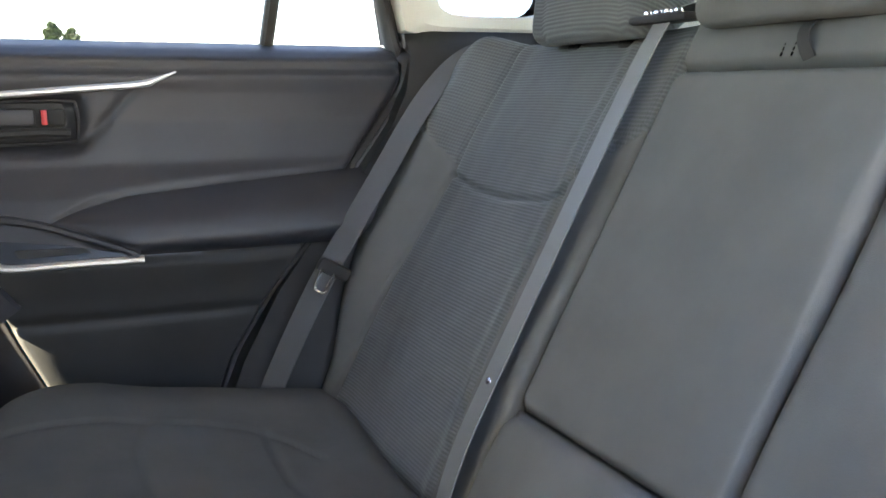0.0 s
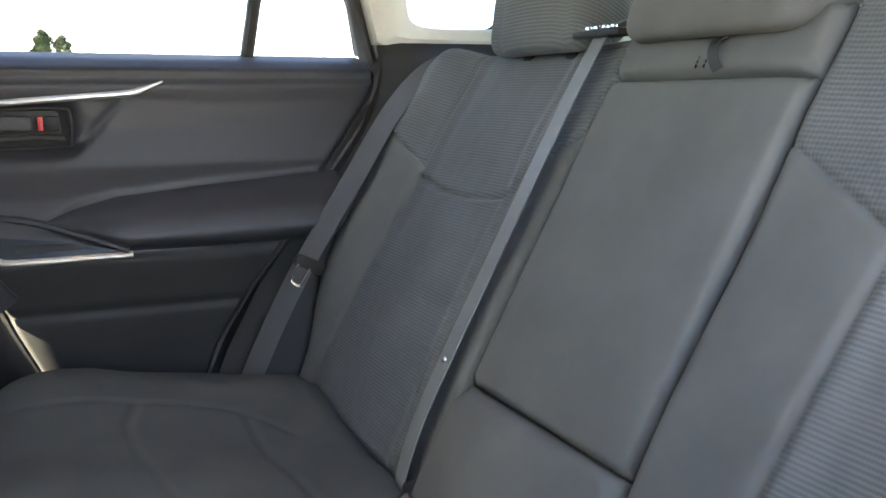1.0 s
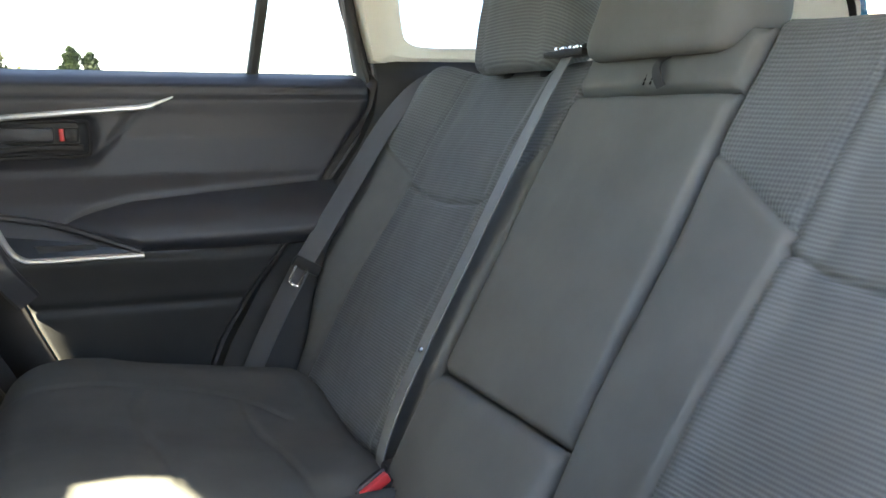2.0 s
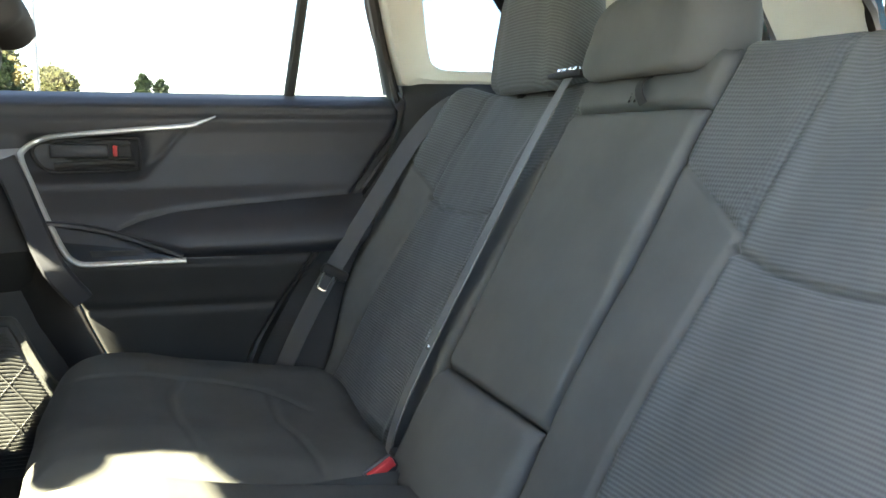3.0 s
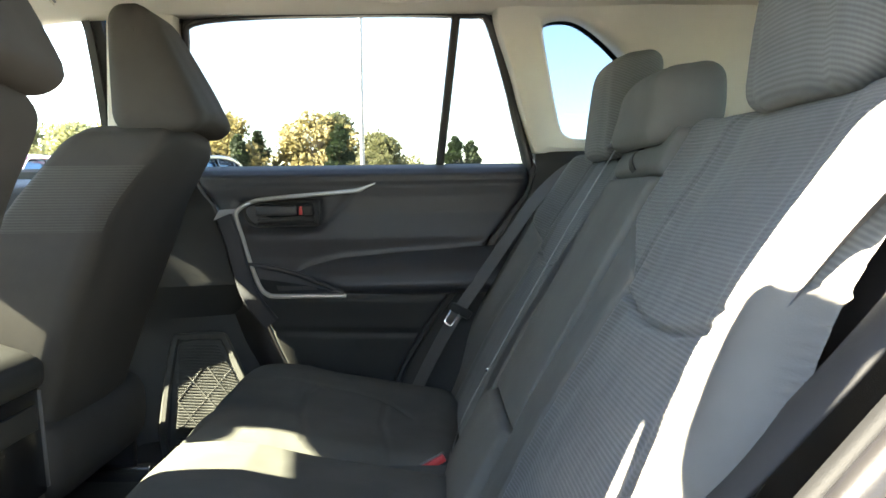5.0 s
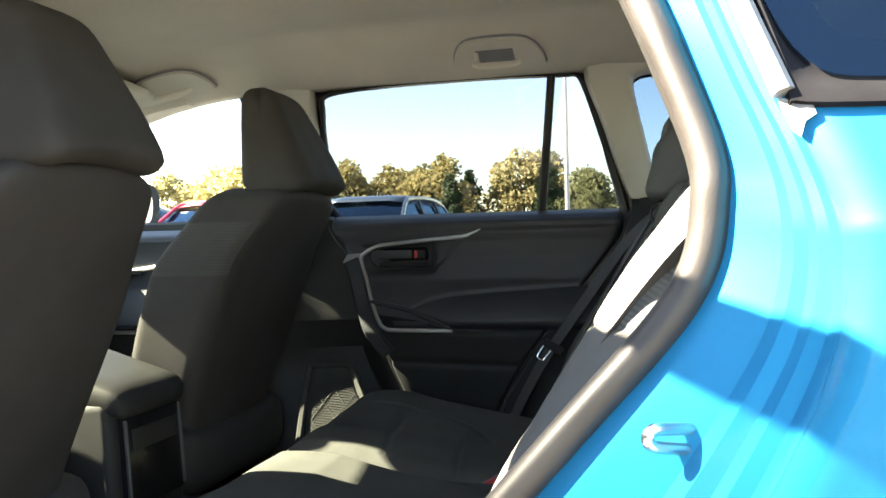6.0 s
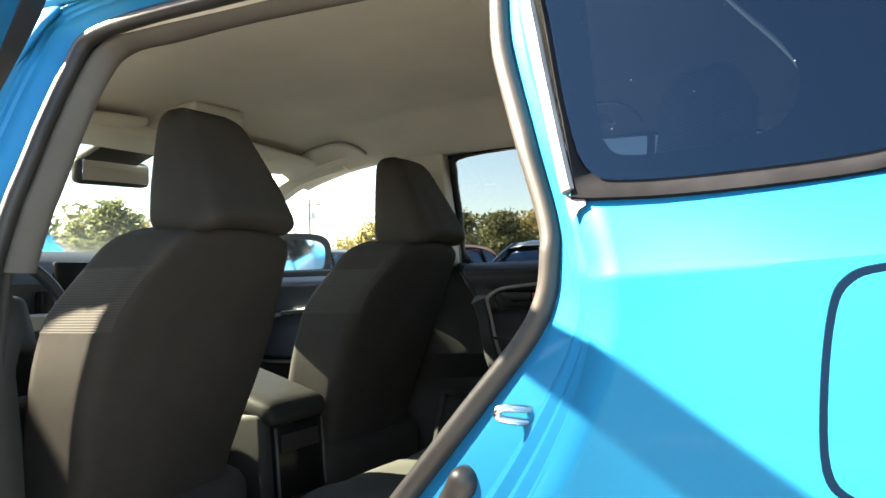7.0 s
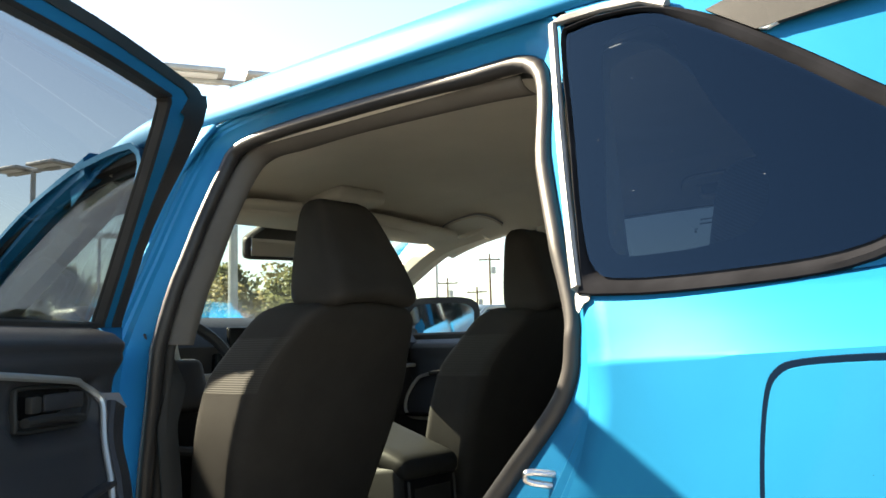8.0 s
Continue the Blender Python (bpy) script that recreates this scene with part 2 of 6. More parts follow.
def pieces(us, vs, place, region):
    """A sheet over two numbers, cut into one bmesh for each region name."""
    pts = [[place(u, v) for v in vs] for u in us]
    a1, b1, made = len(us) - 1, len(vs) - 1, {}
    for i in range(len(us) - 1):
        for j in range(len(vs) - 1):
            key = region((us[i] + us[i + 1]) / 2, (vs[j] + vs[j + 1]) / 2)
            if key is None:
                continue
            bm, seen, norm = made.setdefault(key, (bmesh.new(), {}, []))
            quad = []
            for a, b in ((i, j), (i + 1, j), (i + 1, j + 1), (i, j + 1)):
                if (a, b) not in seen:
                    seen[a, b] = bm.verts.new(pts[a][b])
                    n = (pts[min(a1, a + 1)][b] - pts[max(0, a - 1)][b]).cross(pts[a][min(b1, b + 1)] - pts[a][max(0, b - 1)])
                    norm.append(n.normalized())
                quad.append(seen[a, b])
            bm.faces.new(quad)
    for bm, seen, norm in made.values():
        NORMALS[id(bm)] = norm
    return {k: v[0] for k, v in made.items()}


def span(a, b, d):
    k = max(2, round(abs(b - a) / d))
    return [a + (b - a) * i / k for i in range(k + 1)]


# ---- the car's shell ----
CREASE = 1.012


def crease_rise(x, z):
    """How much the crease of the hind wing climbs towards the tail."""
    return 0.05 * min(0.4, max(0.0, x - 0.17)) * step(0.86, 1.0, z) * (1 - step(1.03, 1.088, z))


def half_width(x, z):
    """Half the body's width outside, at a place along it and a height."""
    z -= crease_rise(x, z)
    y = float(np.interp(z, [0.25, 0.36, 0.50, 0.70, 0.86, 1.012, 1.035, 1.06, 1.09, 1.43, 1.50, 1.56],
                        [0.82, 0.885, 0.908, 0.916, 0.919, 0.920, 0.911, 0.903, 0.888, 0.752, 0.705, 0.62]))
    # the hind wing swells out towards the wheel below its crease
    y += 0.080 * step(0.13, 0.60, x) * max(0.0, min(1.0, (1.085 - z) / (1.085 - CREASE)))
    return y * (1 - 0.12 * max(0.0, (x - 0.5) / 0.9) ** 2 - 0.10 * max(0.0, (-1.7 - x) / 1.0) ** 2)


def skin(x, z, s, d=0.0):
    return Vector((x, s * (half_width(x, z) + d), z))


# the rear door's opening: its weatherstrip line, and the edge of the outer panels round it
SEAL = [(-0.008, 1.40), (0.039, 1.25), (0.080, 1.14), (0.106, 1.065), (0.108, 1.03), (0.101, 0.992), (0.078, 0.953), (0.018, 0.885), (-0.06, 0.795), (-0.15, 0.69), (-0.23, 0.56),
        (-0.27, 0.46), (-0.33, 0.405), (-0.60, 0.40), (-0.76, 0.40), (-0.80, 0.46), (-0.78, 0.78), (-0.75, 0.96), (-0.715, 1.19), (-0.70, 1.35), (-0.66, 1.412), (-0.4, 1.422), (-0.15, 1.417)]
RIM = [(0.032, 1.455), (0.080, 1.29), (0.129, 1.13), (0.155, 1.06), (0.167, 1.02), (0.170, 0.98), (0.160, 0.93), (0.115, 0.835), (0.045, 0.725), (-0.025, 0.62), (-0.085, 0.5),
       (-0.12, 0.40), (-0.17, 0.33), (-0.60, 0.32), (-0.84, 0.33), (-0.87, 0.42), (-0.865, 0.78), (-0.845, 0.96), (-0.80, 1.19), (-0.775, 1.36), (-0.72, 1.455), (-0.4, 1.475), (-0.15, 1.47)]


def seal_y(z):
    return float(np.interp(z, [0.38, 0.7, 1.04, 1.14, 1.25, 1.42], [0.825, 0.838, 0.840, 0.818, 0.778, 0.705]))


car = thing("car", "bright blue metallic SUV with a rear door open", "car")


def arch(x, cx, low):
    """Lower edge of a side panel, lifted round a wheel."""
    d = abs(x - cx)
    return max(low, 0.335 + math.sqrt(max(0.0, 0.39 ** 2 - d * d))) if d < 0.39 else low


WHEELS = (-2.18, 0.52)
rim_s, seal_s = spline([(x, 0, z) for x, z in RIM], 6, True), spline([(x, 0, z) for x, z in SEAL], 6, True)


def rim_x(z):
    """Where the rear panel's front edge stands at a height."""
    return float(np.interp(z, [0.30, 0.33, 0.40, 0.5, 0.62, 0.725, 0.835, 0.93, 0.98, 1.02, 1.06, 1.13, 1.29, 1.455],
                           [-0.2, -0.17, -0.12, -0.085, -0.025, 0.045, 0.115, 0.160, 0.170, 0.167, 0.155, 0.129, 0.080, 0.032]))


for s in (-1, 1):
    # rear quarter panel, in columns from the door's edge back, cut round the wheel
    rows = []
    steps = [0.04 * k for k in range(20)] + [0.79, 0.82, 0.835, 0.843, 0.850, 0.857, 0.865, 0.88, 0.91, 0.94, 0.97, 1.0]
    for i in range(41):
        f = i / 40
        row = []
        for g in steps:
            z = 0.32 + g * (1.09 - 0.32)
            x = rim_x(z) * (1 - f) + 1.28 * f
            lo = arch(x, WHEELS[1], 0.32)
            # heights below the crease bunch up over the wheel, those above it stay level
            z2 = lo + (CREASE - lo) * g / 0.850 if g < 0.850 else CREASE + (1.09 - CREASE) * (g - 0.850) / 0.150
            x2 = rim_x(z2) * (1 - f) + 1.28 * f
            row.append(skin(x2, z2 + crease_rise(x2, z2), s))
        rows.append(row)
    solid("quarter_panel", loft(rows), M_paint, car, 0.004, "blue metallic rear quarter panel in sun")
    # roof edge above the doors and on to the tail
    rows = []
    for x in span(-1.30, 1.15, 0.07):
        lift = -0.10 * max(0, (x - 0.15) / 1.0) ** 2 - 0.10 * max(0, (-0.95 - x) / 0.35) ** 2
        low = 1.46 if x < 0.0 else 1.46 - 0.30 * max(0, x - 0.12)
        line = [(half_width(0, low) + 0.003, low), (0.736, 1.475), (0.734, 1.488), (0.730, 1.503), (0.721, 1.520), (0.695, 1.541), (0.645, 1.561), (0.58, 1.572)]
        rows.append([Vector((x, s * y * (1 - 0.08 * max(0, (x - 0.5)) ** 2), z + (lift if k else lift * 0.5))) for k, (y, z) in enumerate(line)])
    solid("roof_side", loft(rows), M_paint, car, 0.004)
    # outer face of the pillar between the doors
    rows = []
    for z in span(1.08, 1.46, 0.03):
        x1 = float(np.interp(z, [1.06, 1.19, 1.36, 1.455], [-0.92, -0.90, -0.88, -0.84] if s > 0 else [-0.83, -0.80, -0.775, -0.72]))
        x0 = x1 - 0.075
        rows.append([skin(x0 + (x1 - x0) * i / 4, z, s, 0.004 * math.sin(math.pi * i / 4)) for i in range(5)])
    solid("pillar_cover", loft(rows), M_paint if s < 0 else M_frit, car, 0.006)
    # front door skin and wing, in one run of panel ahead of the rear door
    for nm, xa, xb in (("front_door_skin", -0.872, -1.90), ("front_wing", -1.908, -2.85)):
        rows = []
        for x in span(xa, xb, 0.05):
            top = 1.075 if x > -1.9 else 1.075 - 0.14 * ((-1.9 - x) / 0.95) ** 1.4
            lo = arch(x, WHEELS[0], 0.32)
            rows.append([skin(x, lo + (top - lo) * j / 14, s) for j in range(15)])
        solid(nm, loft(rows), M_paint, car, 0.004)
    part("rocker_cover", loft([[Vector((x, s * y, z)) for y, z in ((0.80, 0.40), (0.90, 0.325), (0.895, 0.24), (0.80, 0.22))] for x in span(-1.78, 0.14, 0.12)]), M_plast, car)

# jamb of the open left door: stepped painted channels from the panel edge in to the weatherstrip
def fore(s, p):
    """On the closed far side the pillars stand further ahead."""
    return 0.10 * step(1.0, 1.12, p.z) * (1 - step(-0.70, -0.55, p.x)) + 0.075 * step(1.08, 1.18, p.z) * step(-0.15, 0.02, p.x) if s > 0 else 0.0


STEPS = [(0.0, 0.0), (0.04, 0.06), (0.07, 0.20), (0.17, 0.25), (0.22, 0.36), (0.33, 0.40), (0.40, 0.54), (0.52, 0.62), (0.72, 0.78), (0.88, 0.90), (0.93, 0.98), (1.0, 1.0)]
for s in (-1, 1):
    rows = []
    for a, b in STEPS:
        rows.append([Vector((o.x + (i.x - o.x) * a - fore(s, o), s * (half_width(o.x, o.z) + (seal_y(i.z) - half_width(o.x, o.z)) * b), o.z + (i.z - o.z) * a)) for o, i in zip(rim_s, seal_s)])
    solid("door_jamb", loft(rows, True), M_paint if s < 0 else M_rubber, car, 0.004, "blue painted door jamb with pressed channels" if s < 0 else "dark far door jamb", split=28)
    part("weatherstrip", sweep([Vector((p.x - fore(s, p), s * (seal_y(p.z) + 0.004), p.z)) for p in seal_s], ring_profile(0.0125, 12, 0.014), (0, 1, 0), True), M_rubber, car, "bulging black rubber weatherstrip")
    # inner lip and trim behind the strip
    rows = []
    for a in (0.0, 0.007, 0.013):
        rows.append([Vector((p.x - fore(s, p) + (-0.33 - p.x) * a * 1.6, s * (seal_y(p.z) - 0.012 - a), p.z + (0.95 - p.z) * a * 1.6)) for p in seal_s])
    solid("lip", loft(rows, True), M_plast, car, 0.004)
    if s < 0:
        # pale cloth edge inside the strip, up the front pillar side and along the roof
        run = [p for p in spline([(-0.737, 0, 1.045), (-0.733, 0, 1.08), (-0.715, 0, 1.19), (-0.700, 0, 1.35), (-0.66, 0, 1.412), (-0.55, 0, 1.418), (-0.4, 0, 1.422), (-0.15, 0, 1.417), (-0.05, 0, 1.410)], 5)]
        rows = []
        for q, d in ((0.006, 0.010), (0.012, 0.014), (0.018, 0.022), (0.022, 0.034), (0.023, 0.050)):
            row = []
            for i, p in enumerate(run):
                t = (run[min(i + 1, len(run) - 1)] - run[max(i - 1, 0)]).normalized()
                row.append(Vector((p.x + t.z * q, -(seal_y(p.z) - d), p.z - t.x * q)))
            rows.append(row)
        solid("opening_edge_trim", loft(rows), M_taupe, car, 0.002, "taupe cloth-covered edge inside the door opening")

# striker and rubber stop on the jamb
st = part("striker", sweep(spline([(0.098, -0.866, 0.893), (0.078, -0.882, 0.896), (0.070, -0.888, 0.896), (0.067, -0.889, 0.892), (0.069, -0.887, 0.887), (0.079, -0.880, 0.884), (0.100, -0.864, 0.880)], 5), ring_profile(0.0040, 10), (0, 0, 1)), M_steel, car, "bare steel door striker loop")
part("striker_plate", rbox(0.096, 0.106, -0.872, -0.862, 0.870, 0.902, 0.004, 3), M_steel, st)
TILT = Matrix.Translation((0.010, -0.852, 0.803)) @ Matrix.Rotation(radians(28), 4, "Y")
stop = part("door_stop", soft((0.019, 0.022, 0.034), 0.017, 11, lambda p: TILT @ Vector((p.x * (1 - 0.12 * p.z / 0.034), p.y - 0.006 * step(0.0, 0.03, p.z), p.z))), M_rubber, car, "black rubber door stop", True, 70)
screw = TILT @ Matrix.Translation((0, -0.020, -0.014)) @ Matrix.Rotation(radians(90), 4, "X")
part("stop_washer", lathe([(0.0135, 0), (0.0135, 0.003), (0.011, 0.0045), (0.008, 0.0045)], 20, screw), M_plast, stop)
part("stop_screw", lathe([(0.0085, 0.003), (0.0085, 0.0065), (0.0068, 0.0075), (0.0045, 0.0075), (0.0042, 0.004), (0.0, 0.004)], 6, screw), M_steel, stop, "hexagon screw in the stop")

# fuel flap: a proud rounded panel; a near-black disc paints the shade of its gap
FLAP = [(0.386, 1.018), (0.450, 1.022), (0.500, 1.019), (0.521, 1.000), (0.528, 0.95), (0.525, 0.895), (0.504, 0.868), (0.450, 0.862), (0.392, 0.862), (0.360, 0.868), (0.346, 0.886), (0.347, 0.94), (0.354, 0.990), (0.364, 1.010)]
flap_s = [(p.x, p.y - 0.007) for p in spline([(x, z, 0) for x, z in FLAP], 4, True)]


def disc(outline, grow, d, s=-1, rings=7):
    cx, cz = sum(p[0] for p in outline) / len(outline), sum(p[1] for p in outline) / len(outline)
    rows = []
    for k in range(rings):
        f = 1 - k / (rings - 0.98)
        rows.append([skin(cx + (x - cx) * f * grow, cz + (z - cz) * f * grow, s, d) for x, z in outline])
    # a turned-down edge gives the plate its thickness
    rows.insert(0, [skin(cx + (x - cx) * (grow + 0.008), cz + (z - cz) * (grow + 0.008), s, 0.0) for x, z in outline])
    return loft(rows, True)


fl = part("fuel_flap", disc(flap_s, 1.0, 0.0055), M_paint, car, "rounded blue fuel filler flap")
part("flap_gap_shade", disc(flap_s, 1.068, 0.0022), M_gap_shade, fl)

# rear side windows: dark pane, black border, rubber moulding
QUAD = [(0.064, 1.405), (0.072, 1.422), (0.120, 1.424), (0.178, 1.412), (0.249, 1.369), (0.328, 1.312), (0.397, 1.257), (0.450, 1.212), (0.475, 1.165), (0.455, 1.130), (0.400, 1.105), (0.302, 1.096), (0.195, 1.095), (0.158, 1.108), (0.134, 1.16), (0.103, 1.27)]
SEEN = [(0.034, 1.372), (0.043, 1.393), (0.075, 1.399), (0.11, 1.394), (0.15, 1.372), (0.20, 1.332), (0.26, 1.272), (0.31, 1.215), (0.33, 1.175), (0.315, 1.145), (0.27, 1.133), (0.20, 1.13), (0.13, 1.13), (0.098, 1.138), (0.080, 1.165), (0.055, 1.27)]
for s in (-1, 1):
    q = spline([(x - (0.085 * (1 - step(0.08, 0.32, x)) if s > 0 else 0.0), z, 0) for x, z in QUAD], 4, True)
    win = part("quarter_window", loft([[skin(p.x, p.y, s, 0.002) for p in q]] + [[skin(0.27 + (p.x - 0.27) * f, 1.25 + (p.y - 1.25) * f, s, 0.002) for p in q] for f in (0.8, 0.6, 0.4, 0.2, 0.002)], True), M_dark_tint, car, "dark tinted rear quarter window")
    rows = [[], [], [], [], []]
    for i, p in enumerate(q):
        t = (q[(i + 1) % len(q)] - q[i - 1]).normalized()
        n = Vector((-t.y, t.x)) if (p.x - 0.27) * -t.y + (p.y - 1.25) * t.x > 0 else Vector((t.y, -t.x))
        w = 0.005 + 0.013 * max(step(0.13, 0.26, p.x), 1 - step(1.10, 1.12, p.y))
        near = max(0.0, 1 - math.hypot(p.x - 0.158, p.y - 1.108) / 0.05) if s < 0 else 0.0
        far_x, far_z = (p.x + n.x * w) * (1 - near) + 0.145 * near, (p.y + n.y * w) * (1 - near) + 1.078 * near
        for row, (f, d) in zip(rows, ((0.0, -0.003), (0.25, 0.003), (0.55, 0.008), (0.85, 0.007), (1.0, -0.002))):
            row.append(skin(p.x + (far_x - p.x) * f, p.y + (far_z - p.y) * f, s, d))
    part("window_moulding", loft(rows, True), M_moulding, win, "grey rubber window moulding")
    rows = [[skin(p.x + (m.x - p.x) * f, p.y + (m.y - p.y) * f, s, -0.003) for p, m in zip(q, spline([(x + (0.085 * (1 - step(0.05, 0.30, x)) if s < 0 else 0.0), z - (0.012 * (1 - step(1.14, 1.20, z)) if s < 0 else 0.0), 0) for x, z in SEEN], 4, True))] for f in (0.0, 0.33, 0.66, 1.0)]
    part("pane_border", loft(rows, True), M_frit, win)
# bright strip up the front edge of the left quarter window
part("edge_moulding", sweep([skin(x, z, -1, 0.006) for x, z in ((0.144, 1.088), (0.130, 1.13), (0.105, 1.21), (0.081, 1.29), (0.059, 1.37), (0.040, 1.436), (0.052, 1.441), (0.110, 1.440), (0.165, 1.433), (0.20, 1.415))], slab_profile(0.012, 0.010, 0.6), (0, 1, 0)), M_worn, car, "worn grey edge moulding")
part("corner_clip", plate([(0.141, 1.086), (0.159, 1.080), (0.160, 1.075), (0.154, 1.071), (0.151, 1.062), (0.147, 1.066), (0.143, 1.077)], lambda a, b, d: skin(a, b, -1, 0.001 + d), 0.0025, 0.0008), M_worn, car, "chipped pale corner piece under the window")
fl_rnd = random.Random(5)
bm = bmesh.new()
for k in range(36):
    x, z = fl_rnd.uniform(0.13, 0.42), fl_rnd.uniform(1.13, 1.40)
    if z > 1.42 - (x - 0.18) * 0.74 or x < 0.165 - (z - 1.10) * 0.30:
        continue
    r, a = fl_rnd.uniform(0.0001, 0.0009) * fl_rnd.random(), fl_rnd.random() * 3
    bm.faces.new([bm.verts.new(skin(x + r * q * math.cos(a + h), z + r * q * math.sin(a + h), -1, 0.0032)) for h, q in ((0, 1.6), (1.6, 0.6), (3.1, 1.2), (4.7, 0.7))])
tagged(part("dust_specks", bm, M_grey, car, "", False), "pale dust specks on the dark glass", kind="stuff")
for x0, x1, z in ((0.266, 0.279, 1.148), (0.2655, 0.278, 1.1437), (0.2615, 0.2645, 1.1385), (0.2615, 0.264, 1.136)):
    part("glass_mark", plate([(x0, z - 0.0010), (x1, z - 0.0007), (x1, z + 0.0008), (x0, z + 0.0005)], lambda a, b, d: skin(a, b, -1, -0.0015 - d), 0.0003), M_plast, car, "dark printed mark on the glass", False)
# black strip from the roof rail's end back over the hind pillar
part("pillar_strip", plate([(0.250, 1.389), (0.309, 1.347), (0.42, 1.357), (0.55, 1.362), (0.68, 1.36), (0.68, 1.42), (0.50, 1.428), (0.34, 1.416)], lambda a, b, d: skin(a, b, -1, 0.003 + d), 0.008, 0.002), M_plast, car, "black plastic strip below the roof rail")
part("strip_end", plate([(0.311, 1.347), (0.319, 1.345), (0.330, 1.349), (0.322, 1.351)], lambda a, b, d: skin(a, b, -1, 0.003 + d), 0.007, 0.001), M_white, car, "white strip end")
# roof, tail, bonnet and screens
rows = []
for x in span(-1.32, 1.15, 0.09):
    lift = -0.10 * max(0, (x - 0.15) / 1.0) ** 2 - 0.10 * max(0, (-0.95 - x) / 0.35) ** 2
    rows.append([Vector((x, 0.585 * k / 8 * (1 - 0.08 * max(0, (x - 0.5)) ** 2), 1.572 + lift + 0.045 * (1 - (k / 8) ** 2))) for k in range(-8, 9)])
solid("roof_panel", loft(rows), M_paint, car, 0.005)
for s in (-1, 1):
    rail = part("roof_rail", sweep(spline([(0.04, s * 0.60, 1.575), (0.16, s * 0.605, 1.606), (0.40, s * 0.60, 1.610), (0.75, s * 0.585, 1.585), (0.92, s * 0.57, 1.53)], 6), slab_profile(0.036, 0.030, 0.5)), M_plast, car, "black roof rail")
    for x, z in ((0.12, 1.585), (0.88, 1.535)):
        part("rail_foot", rbox(x - 0.06, x + 0.06, s * 0.60 - 0.024, s * 0.60 + 0.024, z - 0.045, z + 0.028, 0.010, 2), M_plast, rail)
solid("rear_window", loft([[Vector((x + 0.05 * (1 - (k / 6) ** 2), y * k / 6, z)) for k in range(-6, 7)] for x, y, z in ((0.99, 0.53, 1.44), (1.06, 0.55, 1.33), (1.13, 0.575, 1.22), (1.19, 0.60, 1.11))]), M_glass, car, 0.004)
part("tailgate", loft([[Vector((x + 0.05 * (1 - (k / 6) ** 2), y * k / 6, z)) for k in range(-6, 7)] for x, y, z in ((1.19, 0.62, 1.115), (1.27, 0.72, 1.00), (1.30, 0.76, 0.80), (1.28, 0.78, 0.55), (1.26, 0.76, 0.34))]), M_paint, car)
part("tailgate_spoiler", rbox(0.92, 1.16, -0.60, 0.60, 1.475, 1.515, 0.015), M_paint, car)
for s in (-1, 1):
    part("tail_corner", loft([[Vector((x, s * y, z)) for x, y, z in r] for r in (((0.90, 0.66, 1.46), (0.99, 0.52, 1.45)), ((0.96, 0.71, 1.33), (1.07, 0.54, 1.33)), ((1.05, 0.75, 1.20), (1.15, 0.57, 1.20)), ((1.16, 0.765, 1.09), (1.20, 0.60, 1.10)), ((1.28, 0.80, 0.98), (1.27, 0.72, 0.99)), ((1.28, 0.81, 0.36), (1.27, 0.74, 0.36)))]), M_paint, car)
    part("hind_pillar", loft([[skin(x, z, s, 0.001) for x, z in r] for r in (((0.03, 1.470), (0.92, 1.42)), ((0.075, 1.438), (0.925, 1.405)), ((0.178, 1.420), (0.93, 1.39)), ((0.255, 1.374), (0.94, 1.36)), ((0.334, 1.318), (0.96, 1.31)), ((0.403, 1.263), (0.99, 1.26)), ((0.458, 1.216), (1.03, 1.21)), ((0.484, 1.165), (1.07, 1.165)), ((0.462, 1.124), (1.12, 1.12)), ((0.40, 1.085), (1.16, 1.085)))]), M_paint, car)
part("pillar_lining", loft([[skin(x, z, 1, -0.02) for x, z in r] for r in (((0.04, 1.452), (0.92, 1.41)), ((0.26, 1.35), (0.95, 1.33)), ((0.47, 1.18), (1.06, 1.18)), ((0.40, 1.09), (1.16, 1.085)))]), M_plast, car)
part("bonnet", loft([[Vector((x, y * k / 6, z + 0.04 * (1 - (k / 6) ** 2))) for k in range(-6, 7)] for x, y, z in ((-2.02, 0.80, 1.04), (-2.3, 0.80, 1.01), (-2.6, 0.77, 0.96), (-2.85, 0.70, 0.88), (-2.92, 0.66, 0.78), (-2.93, 0.66, 0.36))]), M_paint, car)
solid("windscreen", loft([[Vector((x - 0.07 * (1 - (k / 6) ** 2), y * k / 6, z)) for k in range(-6, 7)] for x, y, z in ((-1.33, 0.555, 1.475), (-1.50, 0.60, 1.38), (-1.68, 0.645, 1.27), (-1.98, 0.715, 1.08))]), M_screen, car, 0.004)
part("windscreen_border", loft([[Vector((x - 0.07 * (1 - (k / 6) ** 2) + 0.006, y * k / 6, z - 0.004)) for k in range(-6, 7)] for x, y, z in ((-1.335, 0.555, 1.474), (-1.368, 0.565, 1.455), (-1.410, 0.576, 1.431))]), M_frit, car, "black printed border along the windscreen's top")
solid("underbody", loft([[Vector((x, y, z)) for y in (-0.82, -0.4, 0.4, 0.82)] for x, z in ((-2.85, 0.30), (-1.9, 0.27), (-0.2, 0.27), (0.2, 0.36), (1.26, 0.36))]), M_plast, car, 0.02)
